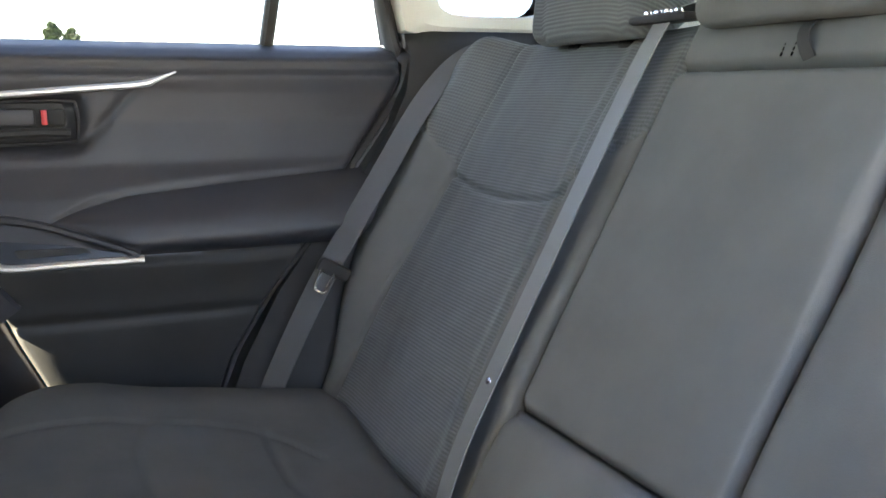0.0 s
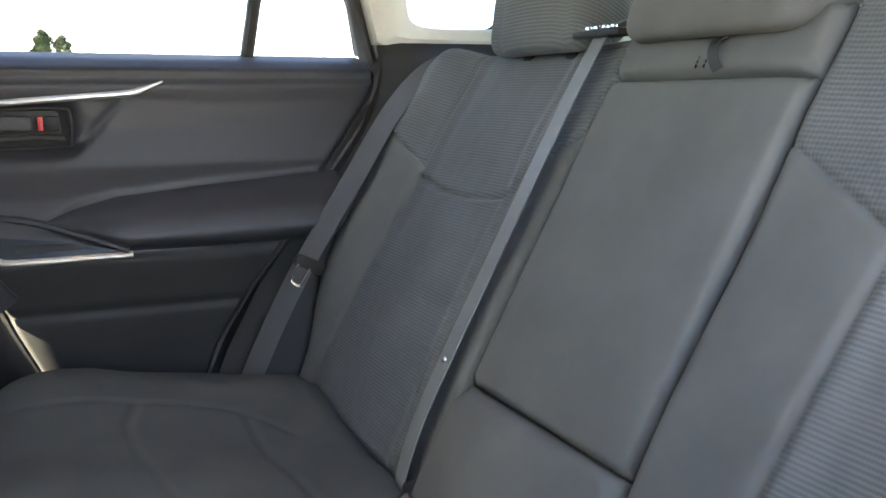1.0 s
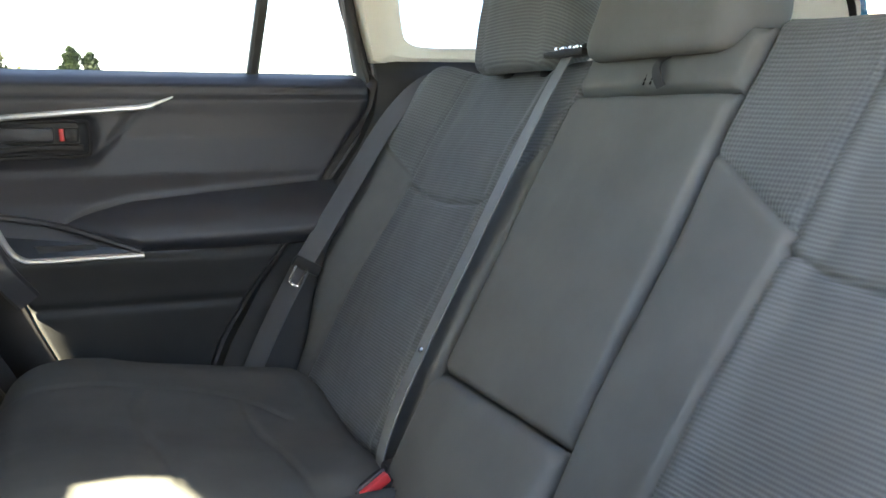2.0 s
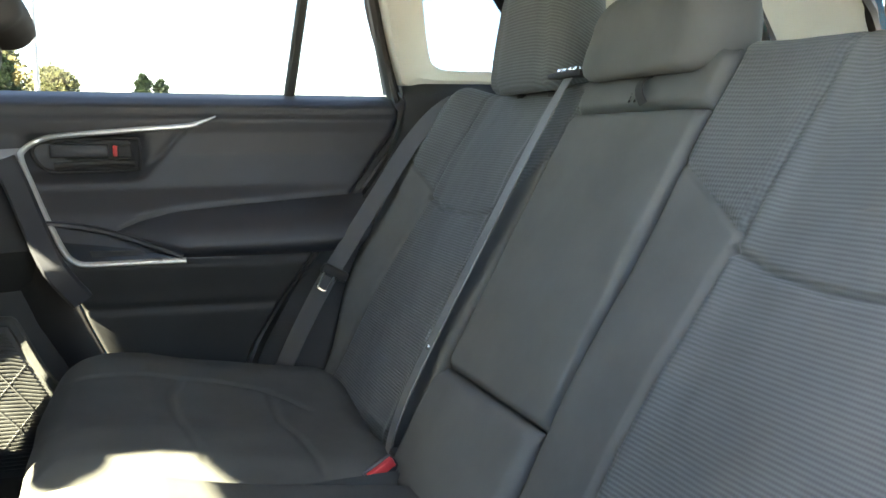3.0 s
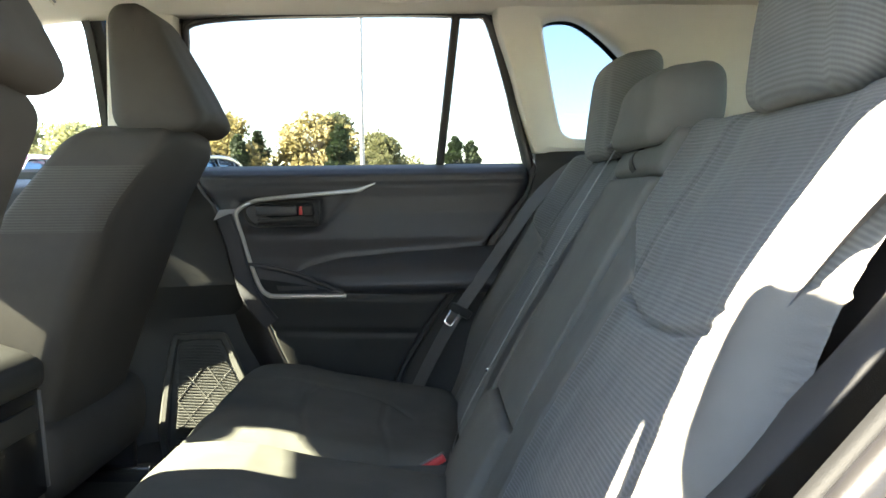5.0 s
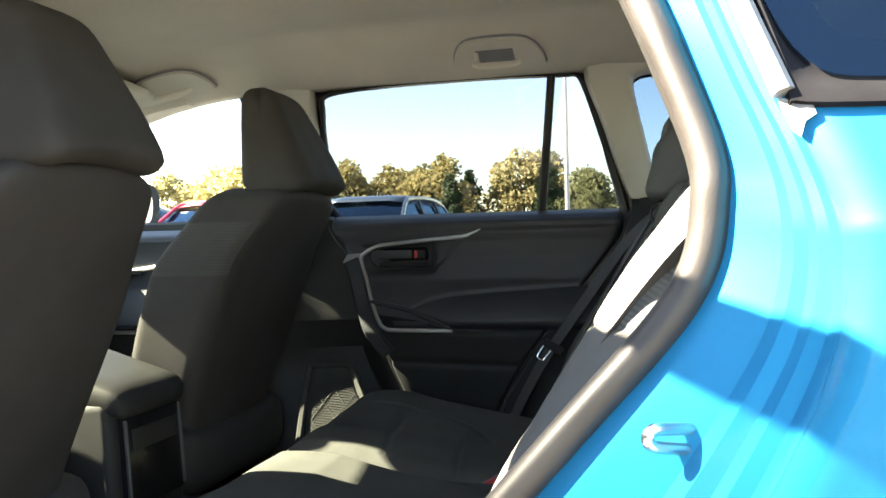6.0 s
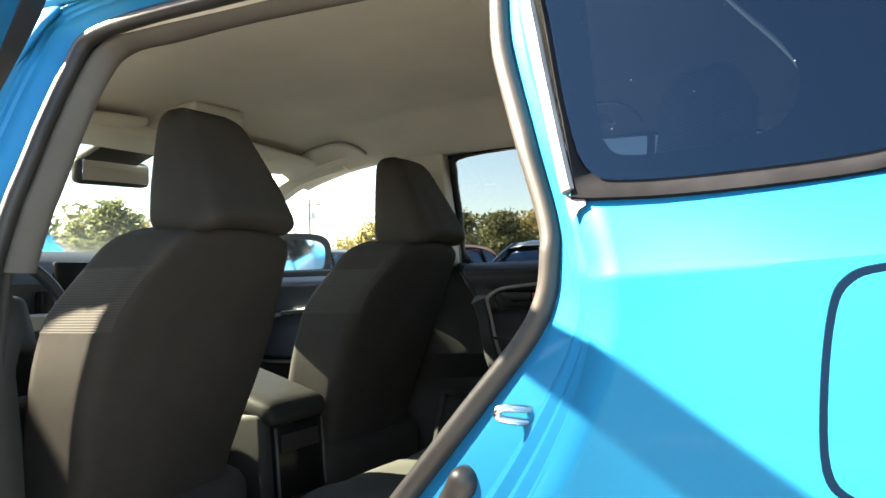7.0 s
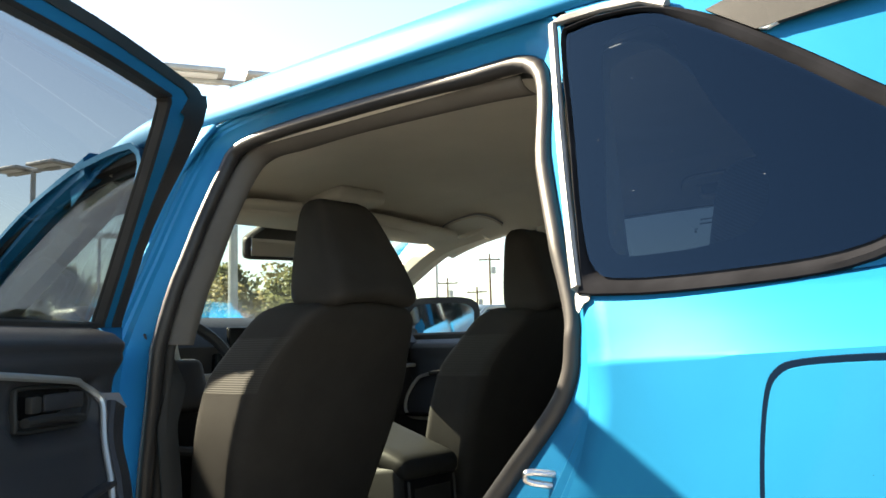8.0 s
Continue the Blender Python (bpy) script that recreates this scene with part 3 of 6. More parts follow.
for x in WHEELS:
    for s in (-1, 1):
        turn = Matrix.Translation((x, s * 0.80, 0.345)) @ Matrix.Rotation(radians(-90 * s), 4, "X")
        w = part("wheel", lathe([(0.20, -0.08), (0.30, -0.105), (0.335, -0.09), (0.345, -0.06), (0.345, 0.06), (0.335, 0.09), (0.30, 0.105), (0.23, 0.10)], 40, turn), M_rubber, car, "black tyre")
        part("wheel_rim", lathe([(0.228, 0.098), (0.215, 0.085), (0.19, 0.03), (0.10, 0.05), (0.04, 0.07), (0.0, 0.07)], 30, turn), M_silver, w)

def panel_y(x, z):
    """How far from the car's middle the inner door trim stands."""
    y = float(np.interp(z, [0.42, 0.60, 0.72, 0.765, 0.80, 0.86, 0.90, 0.96, 1.00, 1.03, 1.05, 1.065, 1.075],
                        [0.700, 0.685, 0.668, 0.658, 0.668, 0.690, 0.712, 0.724, 0.722, 0.716, 0.722, 0.745, 0.785]))
    cup = step(-0.70, -0.66, x) * (1 - step(-0.515, -0.47, x)) * step(0.915, 0.935, z) * (1 - step(0.985, 1.0, z))
    y += 0.016 * cup
    y -= 0.012 * (1 - step(-0.72, -0.60, x)) * (1 - step(0.95, 1.0, z))
    return y


DOOR_FRONT = [(1.075, -0.785), (1.03, -0.772), (0.97, -0.727), (0.90, -0.695), (0.80, -0.652), (0.72, -0.612), (0.66, -0.590), (0.58, -0.556), (0.50, -0.525), (0.45, -0.50)]
DOOR_REAR = [(1.075, -0.002), (1.03, 0.002), (1.01, -0.003), (0.99, -0.014), (0.95, -0.046), (0.88, -0.102), (0.80, -0.166), (0.70, -0.243), (0.60, -0.305), (0.50, -0.342), (0.45, -0.350)]


def side_at(line, z):
    return float(np.interp(-z, [-p[0] for p in line], [p[1] for p in line]))


# ---- inside: floor, roof lining, pillars, side trims ----
part("floor_pan", loft([[Vector((x, y, z + (0.11 if abs(y) < 0.13 and x < -0.55 else 0.0))) for y in (-0.79, -0.70, -0.14, -0.12, 0.12, 0.14, 0.70, 0.79)] for x, z in ((-2.05, 0.75), (-1.92, 0.45), (-1.75, 0.40), (-0.75, 0.385), (-0.62, 0.39), (-0.55, 0.42))]), M_carpet, car, "dark carpeted floor")
part("load_floor", rbox(0.0, 1.2, -0.68, 0.68, 0.60, 0.66, 0.01), M_carpet, car)
part("seat_pan", rbox(-0.56, 0.05, -0.70, 0.70, 0.36, 0.46, 0.01), M_plast, car)


def lining(x, y):
    a = abs(y)
    z = 1.512 - 0.074 * step(0.40, 0.70, a) - 0.03 * (a / 0.7) ** 2
    z -= 0.025 * step(-0.72, -0.98, x) * (1 - step(0.38, 0.6, a))
    z += 0.012 * math.exp(-((a - 0.44) / 0.03) ** 2) * step(-1.2, -1.0, x)
    return Vector((x, y, z - 0.06 * max(0, (x - 0.2) / 0.9) ** 2 - 0.07 * max(0, (-0.95 - x) / 0.4) ** 2))


solid("roof_lining", loft([[lining(x, y) for y in span(-0.70, 0.70, 0.035)] for x in span(-1.34, 1.02, 0.05)]), M_cream, car, 0.012, "cream cloth roof lining", offset=1.0, split=60)
for s in (-1, 1):
    # cream pillar trims
    rows = []
    for z in span(1.06, 1.44, 0.03):
        x0 = float(np.interp(z, [1.06, 1.44], [-1.005, -0.965]))
        x1 = float(np.interp(z, [1.06, 1.19, 1.36, 1.44], [-0.805, -0.80, -0.80, -0.79])) if s > 0 else float(np.interp(z, [1.06, 1.19, 1.36, 1.44], [-0.785, -0.762, -0.752, -0.712]))
        y = float(np.interp(z, [1.06, 1.44], [0.745, 0.665]))
        rows.append([Vector((x0, s * (y + 0.035), z)), Vector((x0 + 0.015, s * (y + 0.004), z)), Vector((x0 + 0.05, s * (y - 0.006), z)), Vector((x1 - 0.05, s * (y - 0.006), z)), Vector((x1 - 0.012, s * (y + 0.004), z)), Vector((x1, s * (y + 0.03), z))])
    bp = solid("pillar_trim", loft(rows), M_creamp, car, 0.004, "cream plastic pillar trim")
    # belt guide loop and its slot on the pillar
    part("belt_guide", sweep(spline([(-0.875, s * 0.702, 1.315), (-0.85, s * 0.690, 1.30), (-0.835, s * 0.694, 1.25), (-0.85, s * 0.70, 1.215)], 5), slab_profile(0.03, 0.012, 0.5), (0, 1, 0)), M_plast, bp, "black seat-belt guide loop")
    part("belt_slot", rbox(-0.905, -0.83, s * 0.688 - 0.004, s * 0.688 + 0.004, 1.10, 1.36, 0.003, 2, lambda p, s=s: Vector((p.x, p.y - s * (p.z - 1.2) * 0.21, p.z))), M_creamp, bp)
    # dark lower pillar and sill trim
    rows = []
    for z, x0, x1, y in ((1.065, -1.0, -0.775, 0.745), (0.97, -1.02, -0.745, 0.70), (0.90, -1.03, -0.715, 0.678), (0.80, -1.04, -0.675, 0.668), (0.72, -1.05, -0.63, 0.664), (0.66, -1.06, -0.605, 0.66), (0.58, -1.08, -0.565, 0.65), (0.50, -1.12, -0.53, 0.64), (0.42, -1.18, -0.50, 0.63), (0.385, -1.2, -0.49, 0.60)):
        y += 0.045 * step(1.0, 0.85, z) if s > 0 else 0.05 + 0.05 * step(1.0, 0.9, z)
        x1 = x1 - 0.03 * step(0.80, 0.70, z) if s > 0 else min(x1, -0.755)
        k = step(1.0, 0.85, z) if s > 0 else 0.0
        q = step(0.745, 0.80, z) * (1 - step(0.95, 1.0, z)) if s > 0 else 0.0
        if q > 0.5:
            xe = side_at(DOOR_FRONT, z)
            rows.append([Vector((x0, s * (y + 0.05), z)), Vector((x0 + 0.02, s * (y - 0.11), z)), Vector((-0.87, s * 0.626, z)), Vector((xe - 0.035, s * (panel_y(xe, z) + 0.013), z)), Vector((xe - 0.006, s * (panel_y(xe, z) + 0.022), z)), Vector((xe + 0.002, s * (panel_y(xe, z) + 0.034), z))])
            continue
        rows.append([Vector((x0, s * (y + 0.05), z)), Vector((x0 + 0.02, s * (y - 0.105 * k), z)), Vector(((x0 + x1) / 2, s * (y - 0.012 - 0.012 * k), z)), Vector((x1 - 0.03, s * (y + 0.055 * k), z)), Vector((x1, s * (y + 0.015 + 0.055 * k), z)), Vector((x1 + 0.012, s * (y + 0.06 + 0.03 * k), z))])
    solid("lower_pillar_trim", loft(rows), M_plast, car, 0.004, "black plastic lower pillar trim")
    part("sill_trim", loft([[Vector((x, s * y, z)) for y, z in ((0.60, 0.385), (0.64, 0.44), (0.70, 0.455), (0.79, 0.45), (0.80, 0.40))] for x in span(-1.95, -0.28, 0.1)]), M_plast, car, "black door sill trim")
    # cream trim round the rear side window, as a ring with depth
    win_in = spline([(x, z, 0) for x, z in SEEN], 4, True)
    out_in = spline([(x, z, 0) for x, z in ((-0.085, 1.42), (-0.01, 1.455), (0.10, 1.46), (0.28, 1.45), (0.46, 1.43), (0.62, 1.40), (0.80, 1.33), (0.90, 1.22), (0.93, 1.13), (0.80, 1.095), (0.60, 1.092), (0.40, 1.092), (0.20, 1.092), (0.035, 1.092), (0.005, 1.12), (-0.04, 1.27))], 4, True)
    if s < 0:
        out_in = [Vector((p.x + 0.115 * (1 - step(0.0, 0.25, p.x)), p.y, 0)) for p in out_in]
        win_in = [Vector((p.x + 0.045 * (1 - step(0.05, 0.30, p.x)), p.y - 0.012 * (1 - step(1.14, 1.20, p.y)), 0)) for p in win_in]
    rows = []
    for f, d in ((0.0, 0.055), (0.02, 0.018), (0.08, 0.004), (0.22, -0.002), (0.6, -0.012), (0.9, -0.004), (1.0, 0.02)):
        rows.append([Vector((a.x + (b.x - a.x) * f, s * (float(np.interp(a.y + (b.y - a.y) * f, [1.08, 1.46], [0.785, 0.665])) - 0.02 + d - 0.10 * max(0, a.x + (b.x - a.x) * f - 0.35)), a.y + (b.y - a.y) * f)) for a, b in zip(win_in, out_in)])
    solid("rear_pillar_trim", loft(rows, True), M_creamp, car, 0.003, "cream plastic rear pillar trim", offset=1.0)
    # tail pillar lining, with its pocket of shade
    part("tail_pillar_trim", loft([[Vector((x, s * y, z)) for x, y, z in r] for r in (((0.60, 0.60, 1.44), (0.80, 0.58, 1.43), (0.95, 0.53, 1.42)), ((0.78, 0.62, 1.33), (0.92, 0.60, 1.32), (1.03, 0.55, 1.31)), ((0.90, 0.655, 1.20), (1.02, 0.62, 1.19), (1.11, 0.57, 1.18)), ((0.93, 0.67, 1.09), (1.08, 0.64, 1.09), (1.17, 0.60, 1.09)), ((0.93, 0.68, 0.66), (1.10, 0.66, 0.66), (1.20, 0.62, 0.66)))]), M_creamp, car)
    # dark side trim beside the seat and the load space
    rows = []
    for z, x0, y0 in ((1.10, 0.050 if s > 0 else 0.005, 0.755), (1.06, 0.046 if s > 0 else 0.03, 0.72), (1.00, 0.028, 0.70), (0.95, 0.0, 0.69), (0.88, -0.055, 0.68), (0.80, -0.125, 0.672), (0.70, -0.205, 0.665), (0.60, -0.265, 0.655), (0.50, -0.31, 0.645), (0.42, -0.34, 0.635)):
        x0 += 0.10 if s < 0 else -0.012
        rows.append([Vector((x0 - 0.02, s * (y0 + 0.07), z)), Vector((x0 - 0.012, s * (y0 + 0.015), z)), Vector((x0 + 0.012, s * y0, z)), Vector((x0 + 0.07, s * (y0 - 0.012), z)), Vector((x0 + 0.16, s * (y0 - 0.03), z)), Vector((x0 + 0.30, s * (y0 - 0.04), z)), Vector((max(x0 + 0.5, 0.95), s * (y0 - 0.05), z))])
    solid("side_trim", loft(rows), M_plast, car, 0.004, "black plastic side trim beside the seat")
    # front roof pillar lining
    part("screen_pillar_trim", sweep(spline([(-1.16, s * 0.665, 1.432), (-1.34, s * 0.650, 1.39), (-1.54, s * 0.662, 1.29), (-1.78, s * 0.692, 1.15), (-1.98, s * 0.72, 1.04)], 5), slab_profile(0.085, 0.09, 0.6), (0, 1, 0)), M_creamp, car, "cream windscreen pillar trim")
    part("screen_pillar", sweep(spline([(-1.22, s * 0.722, 1.455), (-1.38, s * 0.715, 1.415), (-1.60, s * 0.735, 1.30), (-1.80, s * 0.765, 1.17), (-2.02, s * 0.80, 1.03)], 5), slab_profile(0.07, 0.05, 0.6), (0, 1, 0)), M_paint, car)
part("tailgate_trim", loft([[Vector((x, y * k / 4, z)) for k in range(-4, 5)] for x, y, z in ((1.16, 0.60, 1.11), (1.18, 0.62, 0.98), (1.20, 0.64, 0.66))]), M_plast, car)
rows = spline([(0.955, 0.56, 1.43), (1.07, 0.565, 1.27), (1.15, 0.60, 1.12), (1.17, 0.50, 1.095), (1.19, 0.0, 1.09), (1.17, -0.50, 1.095), (1.15, -0.60, 1.12), (1.07, -0.565, 1.27), (0.955, -0.56, 1.43), (0.97, -0.30, 1.445), (0.98, 0, 1.45), (0.97, 0.30, 1.445)], 5, True)
part("tailgate_seal", sweep(rows, ring_profile(0.020, 8), (0, 0, 1), True), M_rubber, car)


def grab_handle(x0, x1, s, y0=0.605, y1=0.505):
    """A hinged handle lying against the roof edge: framed base, bar, hook; grey pieces paint the shade of its groove
    and sunk middle.
    """
    down = Vector((0, -s * 0.42, -0.91))

    def at(x, f, d):
        return lining(x, s * (y0 + (y1 - y0) * f)) + down * d
    w = x1 - x0
    line = [(x0, 0.0), (x0 + 0.006, 0.45), (x0 + 0.03, 0.86), (x0 + 0.07, 1.0), (x1 - 0.07, 1.0), (x1 - 0.03, 0.86), (x1 - 0.006, 0.45), (x1, 0.0)]
    out = [(p.x, p.y) for p in spline([(a, b, 0) for a, b in line], 4)]
    base = part("handle_base", plate(out, lambda a, b, d: at(a, b, 0.017 - d), 0.016, 0.0025), M_creamp, car, "cream roof grab handle")
    part("groove_shade", sweep([at(a, b, 0.006) for a, b in out], ring_profile(0.0035, 6), down), M_grey, base)
    part("recess_shade", plate([(x0 + 0.06, 0.25), (x0 + 0.06, 0.68), (x1 - 0.07, 0.68), (x1 - 0.07, 0.25)], lambda a, b, d: at(a, b, 0.0182 - d), 0.002), M_grey, base)
    part("grip", sweep(spline([at(x0 + 0.05, 0.22, 0.016), at(x0 + 0.07, 0.20, 0.024), at(x1 - 0.08, 0.20, 0.024), at(x1 - 0.06, 0.22, 0.016)], 5), ring_profile(0.007, 8, 0.010), down), M_creamp, base)
    part("coat_hook", sweep([at(x0 + 0.062, 0.62, 0.017), at(x0 + 0.062, 0.45, 0.027), at(x0 + 0.062, 0.34, 0.022)], slab_profile(0.010, 0.006, 0.5), down), M_creamp, base)


for s in (1,):
    grab_handle(-0.385, -0.165, s)
    grab_handle(-1.255, -1.035, s, 0.60, 0.50)
part("header_trim", rbox(-1.452, -1.30, -0.60, 0.60, 1.405, 1.440, 0.012, 3, lambda p: Vector((p.x + 0.07 * (p.y / 0.62) ** 2, p.y, p.z - 0.02 * (p.y / 0.62) ** 2 + 0.12 * max(0.0, p.x + 1.40)))), M_cream, car, "cream header above the windscreen")


# ---- rear seat ----
ORIGIN, FRONT = Vector((-0.129, 0, 0.68)), Vector((-0.872, 0, 0.489))


def on_back(y, u, h):
    return ORIGIN + UP_BACK * u + FRONT * h + Vector((0, y, 0))


def roll(d, r):
    """How far a padded edge falls away, d from the rim, with a rounding of r."""
    return 0.0 if d >= r else r - math.sqrt(max(0.0, r * r - (r - max(0.0, d)) ** 2))


LOW = -0.165


WIDER = [0.0, 0.0]


def outer_edge(u):
    return WIDER[0] - WIDER[1] * step(0.14, 0.32, u) + 0.600 + 0.085 * step(-0.12, 0.22, u) - 0.02 * step(0.32, 0.46, u)


def rim_gap(y, u, inner, corner, TOP):
    """Distance of a place on an outer backrest from its rounded outline."""
    c0, c1 = inner, outer_edge(u)
    dx, du = min(y - c0, c1 - y), min(TOP - u, u - LOW)
    near_out = (c1 - y) < (y - c0)
    r = corner if near_out and (TOP - u) < (u - LOW) else 0.03
    if dx < r and du < r:
        return r - math.hypot(r - dx, r - du)
    return min(dx, du)


INS0, INS1 = 0.270, 0.545
CROSS = [(0.250, 0.248), (0.31, 0.230), (0.39, 0.221), (0.47, 0.225), (0.56, 0.243)]


def cross_at(y):
    return float(np.interp(y, [p[0] for p in CROSS], [p[1] for p in CROSS]))


SEAM_IN = [(INS0, 0.52), (INS0, 0.30), (0.264, 0.25), (0.253, 0.10), (0.240, LOW)]
SEAM_OUT = {1: [(INS1 + 0.014, 0.52), (INS1 + 0.006, 0.30), (INS1, 0.24), (0.552, 0.10), (0.578, LOW)],
            -1: [(INS1 + 0.016, 0.52), (INS1 + 0.014, 0.30), (0.566, 0.24), (0.606, 0.10), (0.620, LOW)]}


def line_at(line, u):
    return float(np.interp(-u, [-p[1] for p in line], [p[0] for p in line]))


def back_height(s, inner, TOP, out_by, corner, r_out, seam_out):
    diag_in = [(inner + 0.005, 0.332), (INS0 - 0.002, 0.258)]
    diag_out = [(INS1 + 0.004, 0.256), (0.645, 0.296), (0.73, 0.332)]

    def h(y, u):
        if y < inner:
            return -0.07
        a, b = line_at(SEAM_IN, u), line_at(SEAM_OUT[s], u)
        mid = 0.0
        if a < y < b:
            f = (y - a) / (b - a)
            mid = -0.009 * step(0, 0.12, min(f, 1 - f)) + 0.004 * math.sin(math.pi * f)
        out = out_by * step(b, b + 0.08, y)
        lumbar = 0.010 * math.exp(-((u - 0.06) / 0.14) ** 2)
        z = -0.016 + mid + out + lumbar - 0.012 * step(0.30, 0.46, u)
        z -= 0.005 * math.exp(-(away((y, u), SEAM_IN) / 0.0058) ** 2) + seam_out * math.exp(-(away((y, u), SEAM_OUT[s]) / 0.0058) ** 2)
        if a - 0.004 < y < b + 0.004:
            z -= 0.0075 * math.exp(-((u - cross_at(y)) / 0.0042) ** 2)
        z -= 0.004 * math.exp(-(min(away((y, u), diag_in), away((y, u), diag_out)) / 0.0035) ** 2)
        z += 0.010 * math.exp(-(y - inner) / 0.05) * step(0.25, 0.42, u)
        z += 0.0012 * noise.noise((y * 14, u * 11, 3.0)) + 0.0006 * noise.noise((y * 45, u * 40, 1.0))
        return z - max(roll(rim_gap(y, u, inner - 0.5, corner, TOP), r_out), roll(y - inner, 0.015))

    def region(y, u):
        if rim_gap(y, u, inner, corner, TOP) < -0.004:
            return None
        a, b = line_at(SEAM_IN, u), line_at(SEAM_OUT[s], u)
        if y < a:
            t = (y - diag_in[0][0]) / (diag_in[1][0] - diag_in[0][0])
            return "inner_bolster_top" if u > diag_in[0][1] + t * (diag_in[1][1] - diag_in[0][1]) else "inner_bolster"
        if y < b:
            return "upper_insert" if u > cross_at(y) else "lower_insert"
        return "outer_bolster_top" if u > float(np.interp(y, [p[0] for p in diag_out], [p[1] for p in diag_out])) else "outer_bolster"
    return h, region


CLOTHS = {"inner_bolster_top": M_dot, "inner_bolster": M_plain, "upper_insert": M_rib, "lower_insert": M_rib, "outer_bolster_top": M_dot, "outer_bolster": M_plain}


def headrest(parent, yc, w, tall, lip, z0, x0, deep):
    """A padded rest above the backrest: face, sides and top in one pad, seams sunk, two posts."""

    def shape(p):
        f = (p.z + tall / 2) / tall
        q = Vector((p.x, p.y * (1 - 0.16 * step(0.35, 1.0, f)), p.z))
        q.x -= 0.012 * (1 - (p.y / (w / 2)) ** 2) * (1 if p.x < 0 else 0)
        if p.x < 0:
            for e in (-1, 1):
                q.x += 0.006 * math.exp(-((p.y - e * w * 0.31) / 0.005) ** 2)
        if lip and f < 0.55 and p.x < 0:
            q.x -= 0.012 * (1 - f / 0.55)
        q.z += 0.008 * (p.x / deep)
        return Vector((x0 + q.x + 0.12 * (q.z + tall / 2), yc + q.y, z0 + tall / 2 + q.z))
    hr = part("headrest", soft((deep, w / 2, tall / 2), min(0.034, deep - 0.004), 17, shape), M_plain if lip else M_rib, parent, "plain low centre headrest" if lip else "ribbed cloth headrest", True, 70)
    for e in (-1, 1):
        part("headrest_post", sweep([Vector((x0 + 0.004, yc + e * 0.055, 1.02)), Vector((x0 + 0.012, yc + e * 0.055, z0 + 0.05))], ring_profile(0.006, 8), (0, 1, 0)), M_chrome, hr)
        part("post_sleeve", rbox(x0 - 0.012, x0 + 0.018, yc + e * 0.055 - 0.013, yc + e * 0.055 + 0.013, 1.050, 1.064, 0.004), M_plast, hr)
    return hr


def outer_back(s, inner, TOP, label):
    ob = thing("rear_bench_back", label, "car seat", "rear seats", at=(-0.12, s * 0.4, 0.5))
    WIDER[:] = (0.03, 0.048) if s < 0 else (0.024, 0.0)
    h, region = back_height(s, inner, TOP, *((0.032, 0.06, 0.034, 0.0065) if s > 0 else (0.012, 0.10, 0.045, 0.0015)))
    made = pieces([inner - 0.0006] + span(inner, 0.73, 0.0034), span(LOW, TOP, 0.0034), lambda y, u: on_back(s * min(y, outer_edge(u) + 0.0035), u, h(min(y, outer_edge(u) + 0.0035), u)), region)
    for key, bm in made.items():
        part(key, bm, CLOTHS[key], ob, "ribbed grey cloth panel" if CLOTHS[key] is M_rib else "", True, 80)
    part("back_board", plate([(inner + 0.012, LOW + 0.01), (0.585, LOW + 0.01), (0.655, 0.15), (0.655, 0.33), (0.58, TOP - 0.015), (inner + 0.012, TOP - 0.015)], lambda y, u, d: on_back(s * y, u, -0.085 - d), 0.05), M_backcloth, ob)
    return ob


right_back = outer_back(1, 0.163, 0.478, "grey cloth rear backrest, narrow part with ribbed insert")
left_back = outer_back(-1, 0.129, 0.505, "grey cloth rear backrest beside the open door")
headrest(right_back, 0.362, 0.262, 0.190, False, 1.064, 0.132, 0.044)
headrest(left_back, -0.416, 0.252, 0.196, False, 1.084, 0.170, 0.046)

# centre backrest with its folded-up armrest
centre = thing("centre_bench_back", "grey plain cloth centre backrest with folded armrest", "car seat", at=(-0.12, 0.02, 0.5))


def pad(name, y0, y1, u0, u1, base, r, crown, parent, label="", corner=0.02, swell=None):
    def h(y, u):
        if y < y0 or y > y1 or u < u0 or u > u1:
            return -0.05
        dx, du = min(y - y0, y1 - y), min(u - u0, u1 - u)
        d = corner - math.hypot(corner - dx, corner - du) if dx < corner and du < corner else min(dx, du)
        fy, fu = (y - y0) / (y1 - y0), (u - u0) / (u1 - u0)
        z = base + crown * (16 * fy * (1 - fy) * fu * (1 - fu)) ** 0.5 - roll(d, r)
        z += 0.0009 * noise.noise((y * 16, u * 12, base * 90))
        return z + (swell(fy, fu) if swell else 0.0)
    bm = pieces([y0 - 0.0006] + span(y0, y1, 0.005) + [y1 + 0.0006], [u0 - 0.0006] + span(u0, u1, 0.005) + [u1 + 0.0006], lambda y, u: on_back(y, u, h(y, u)), lambda y, u: 0)[0]
    return part(name, bm, M_plain, parent, label, True, 80)


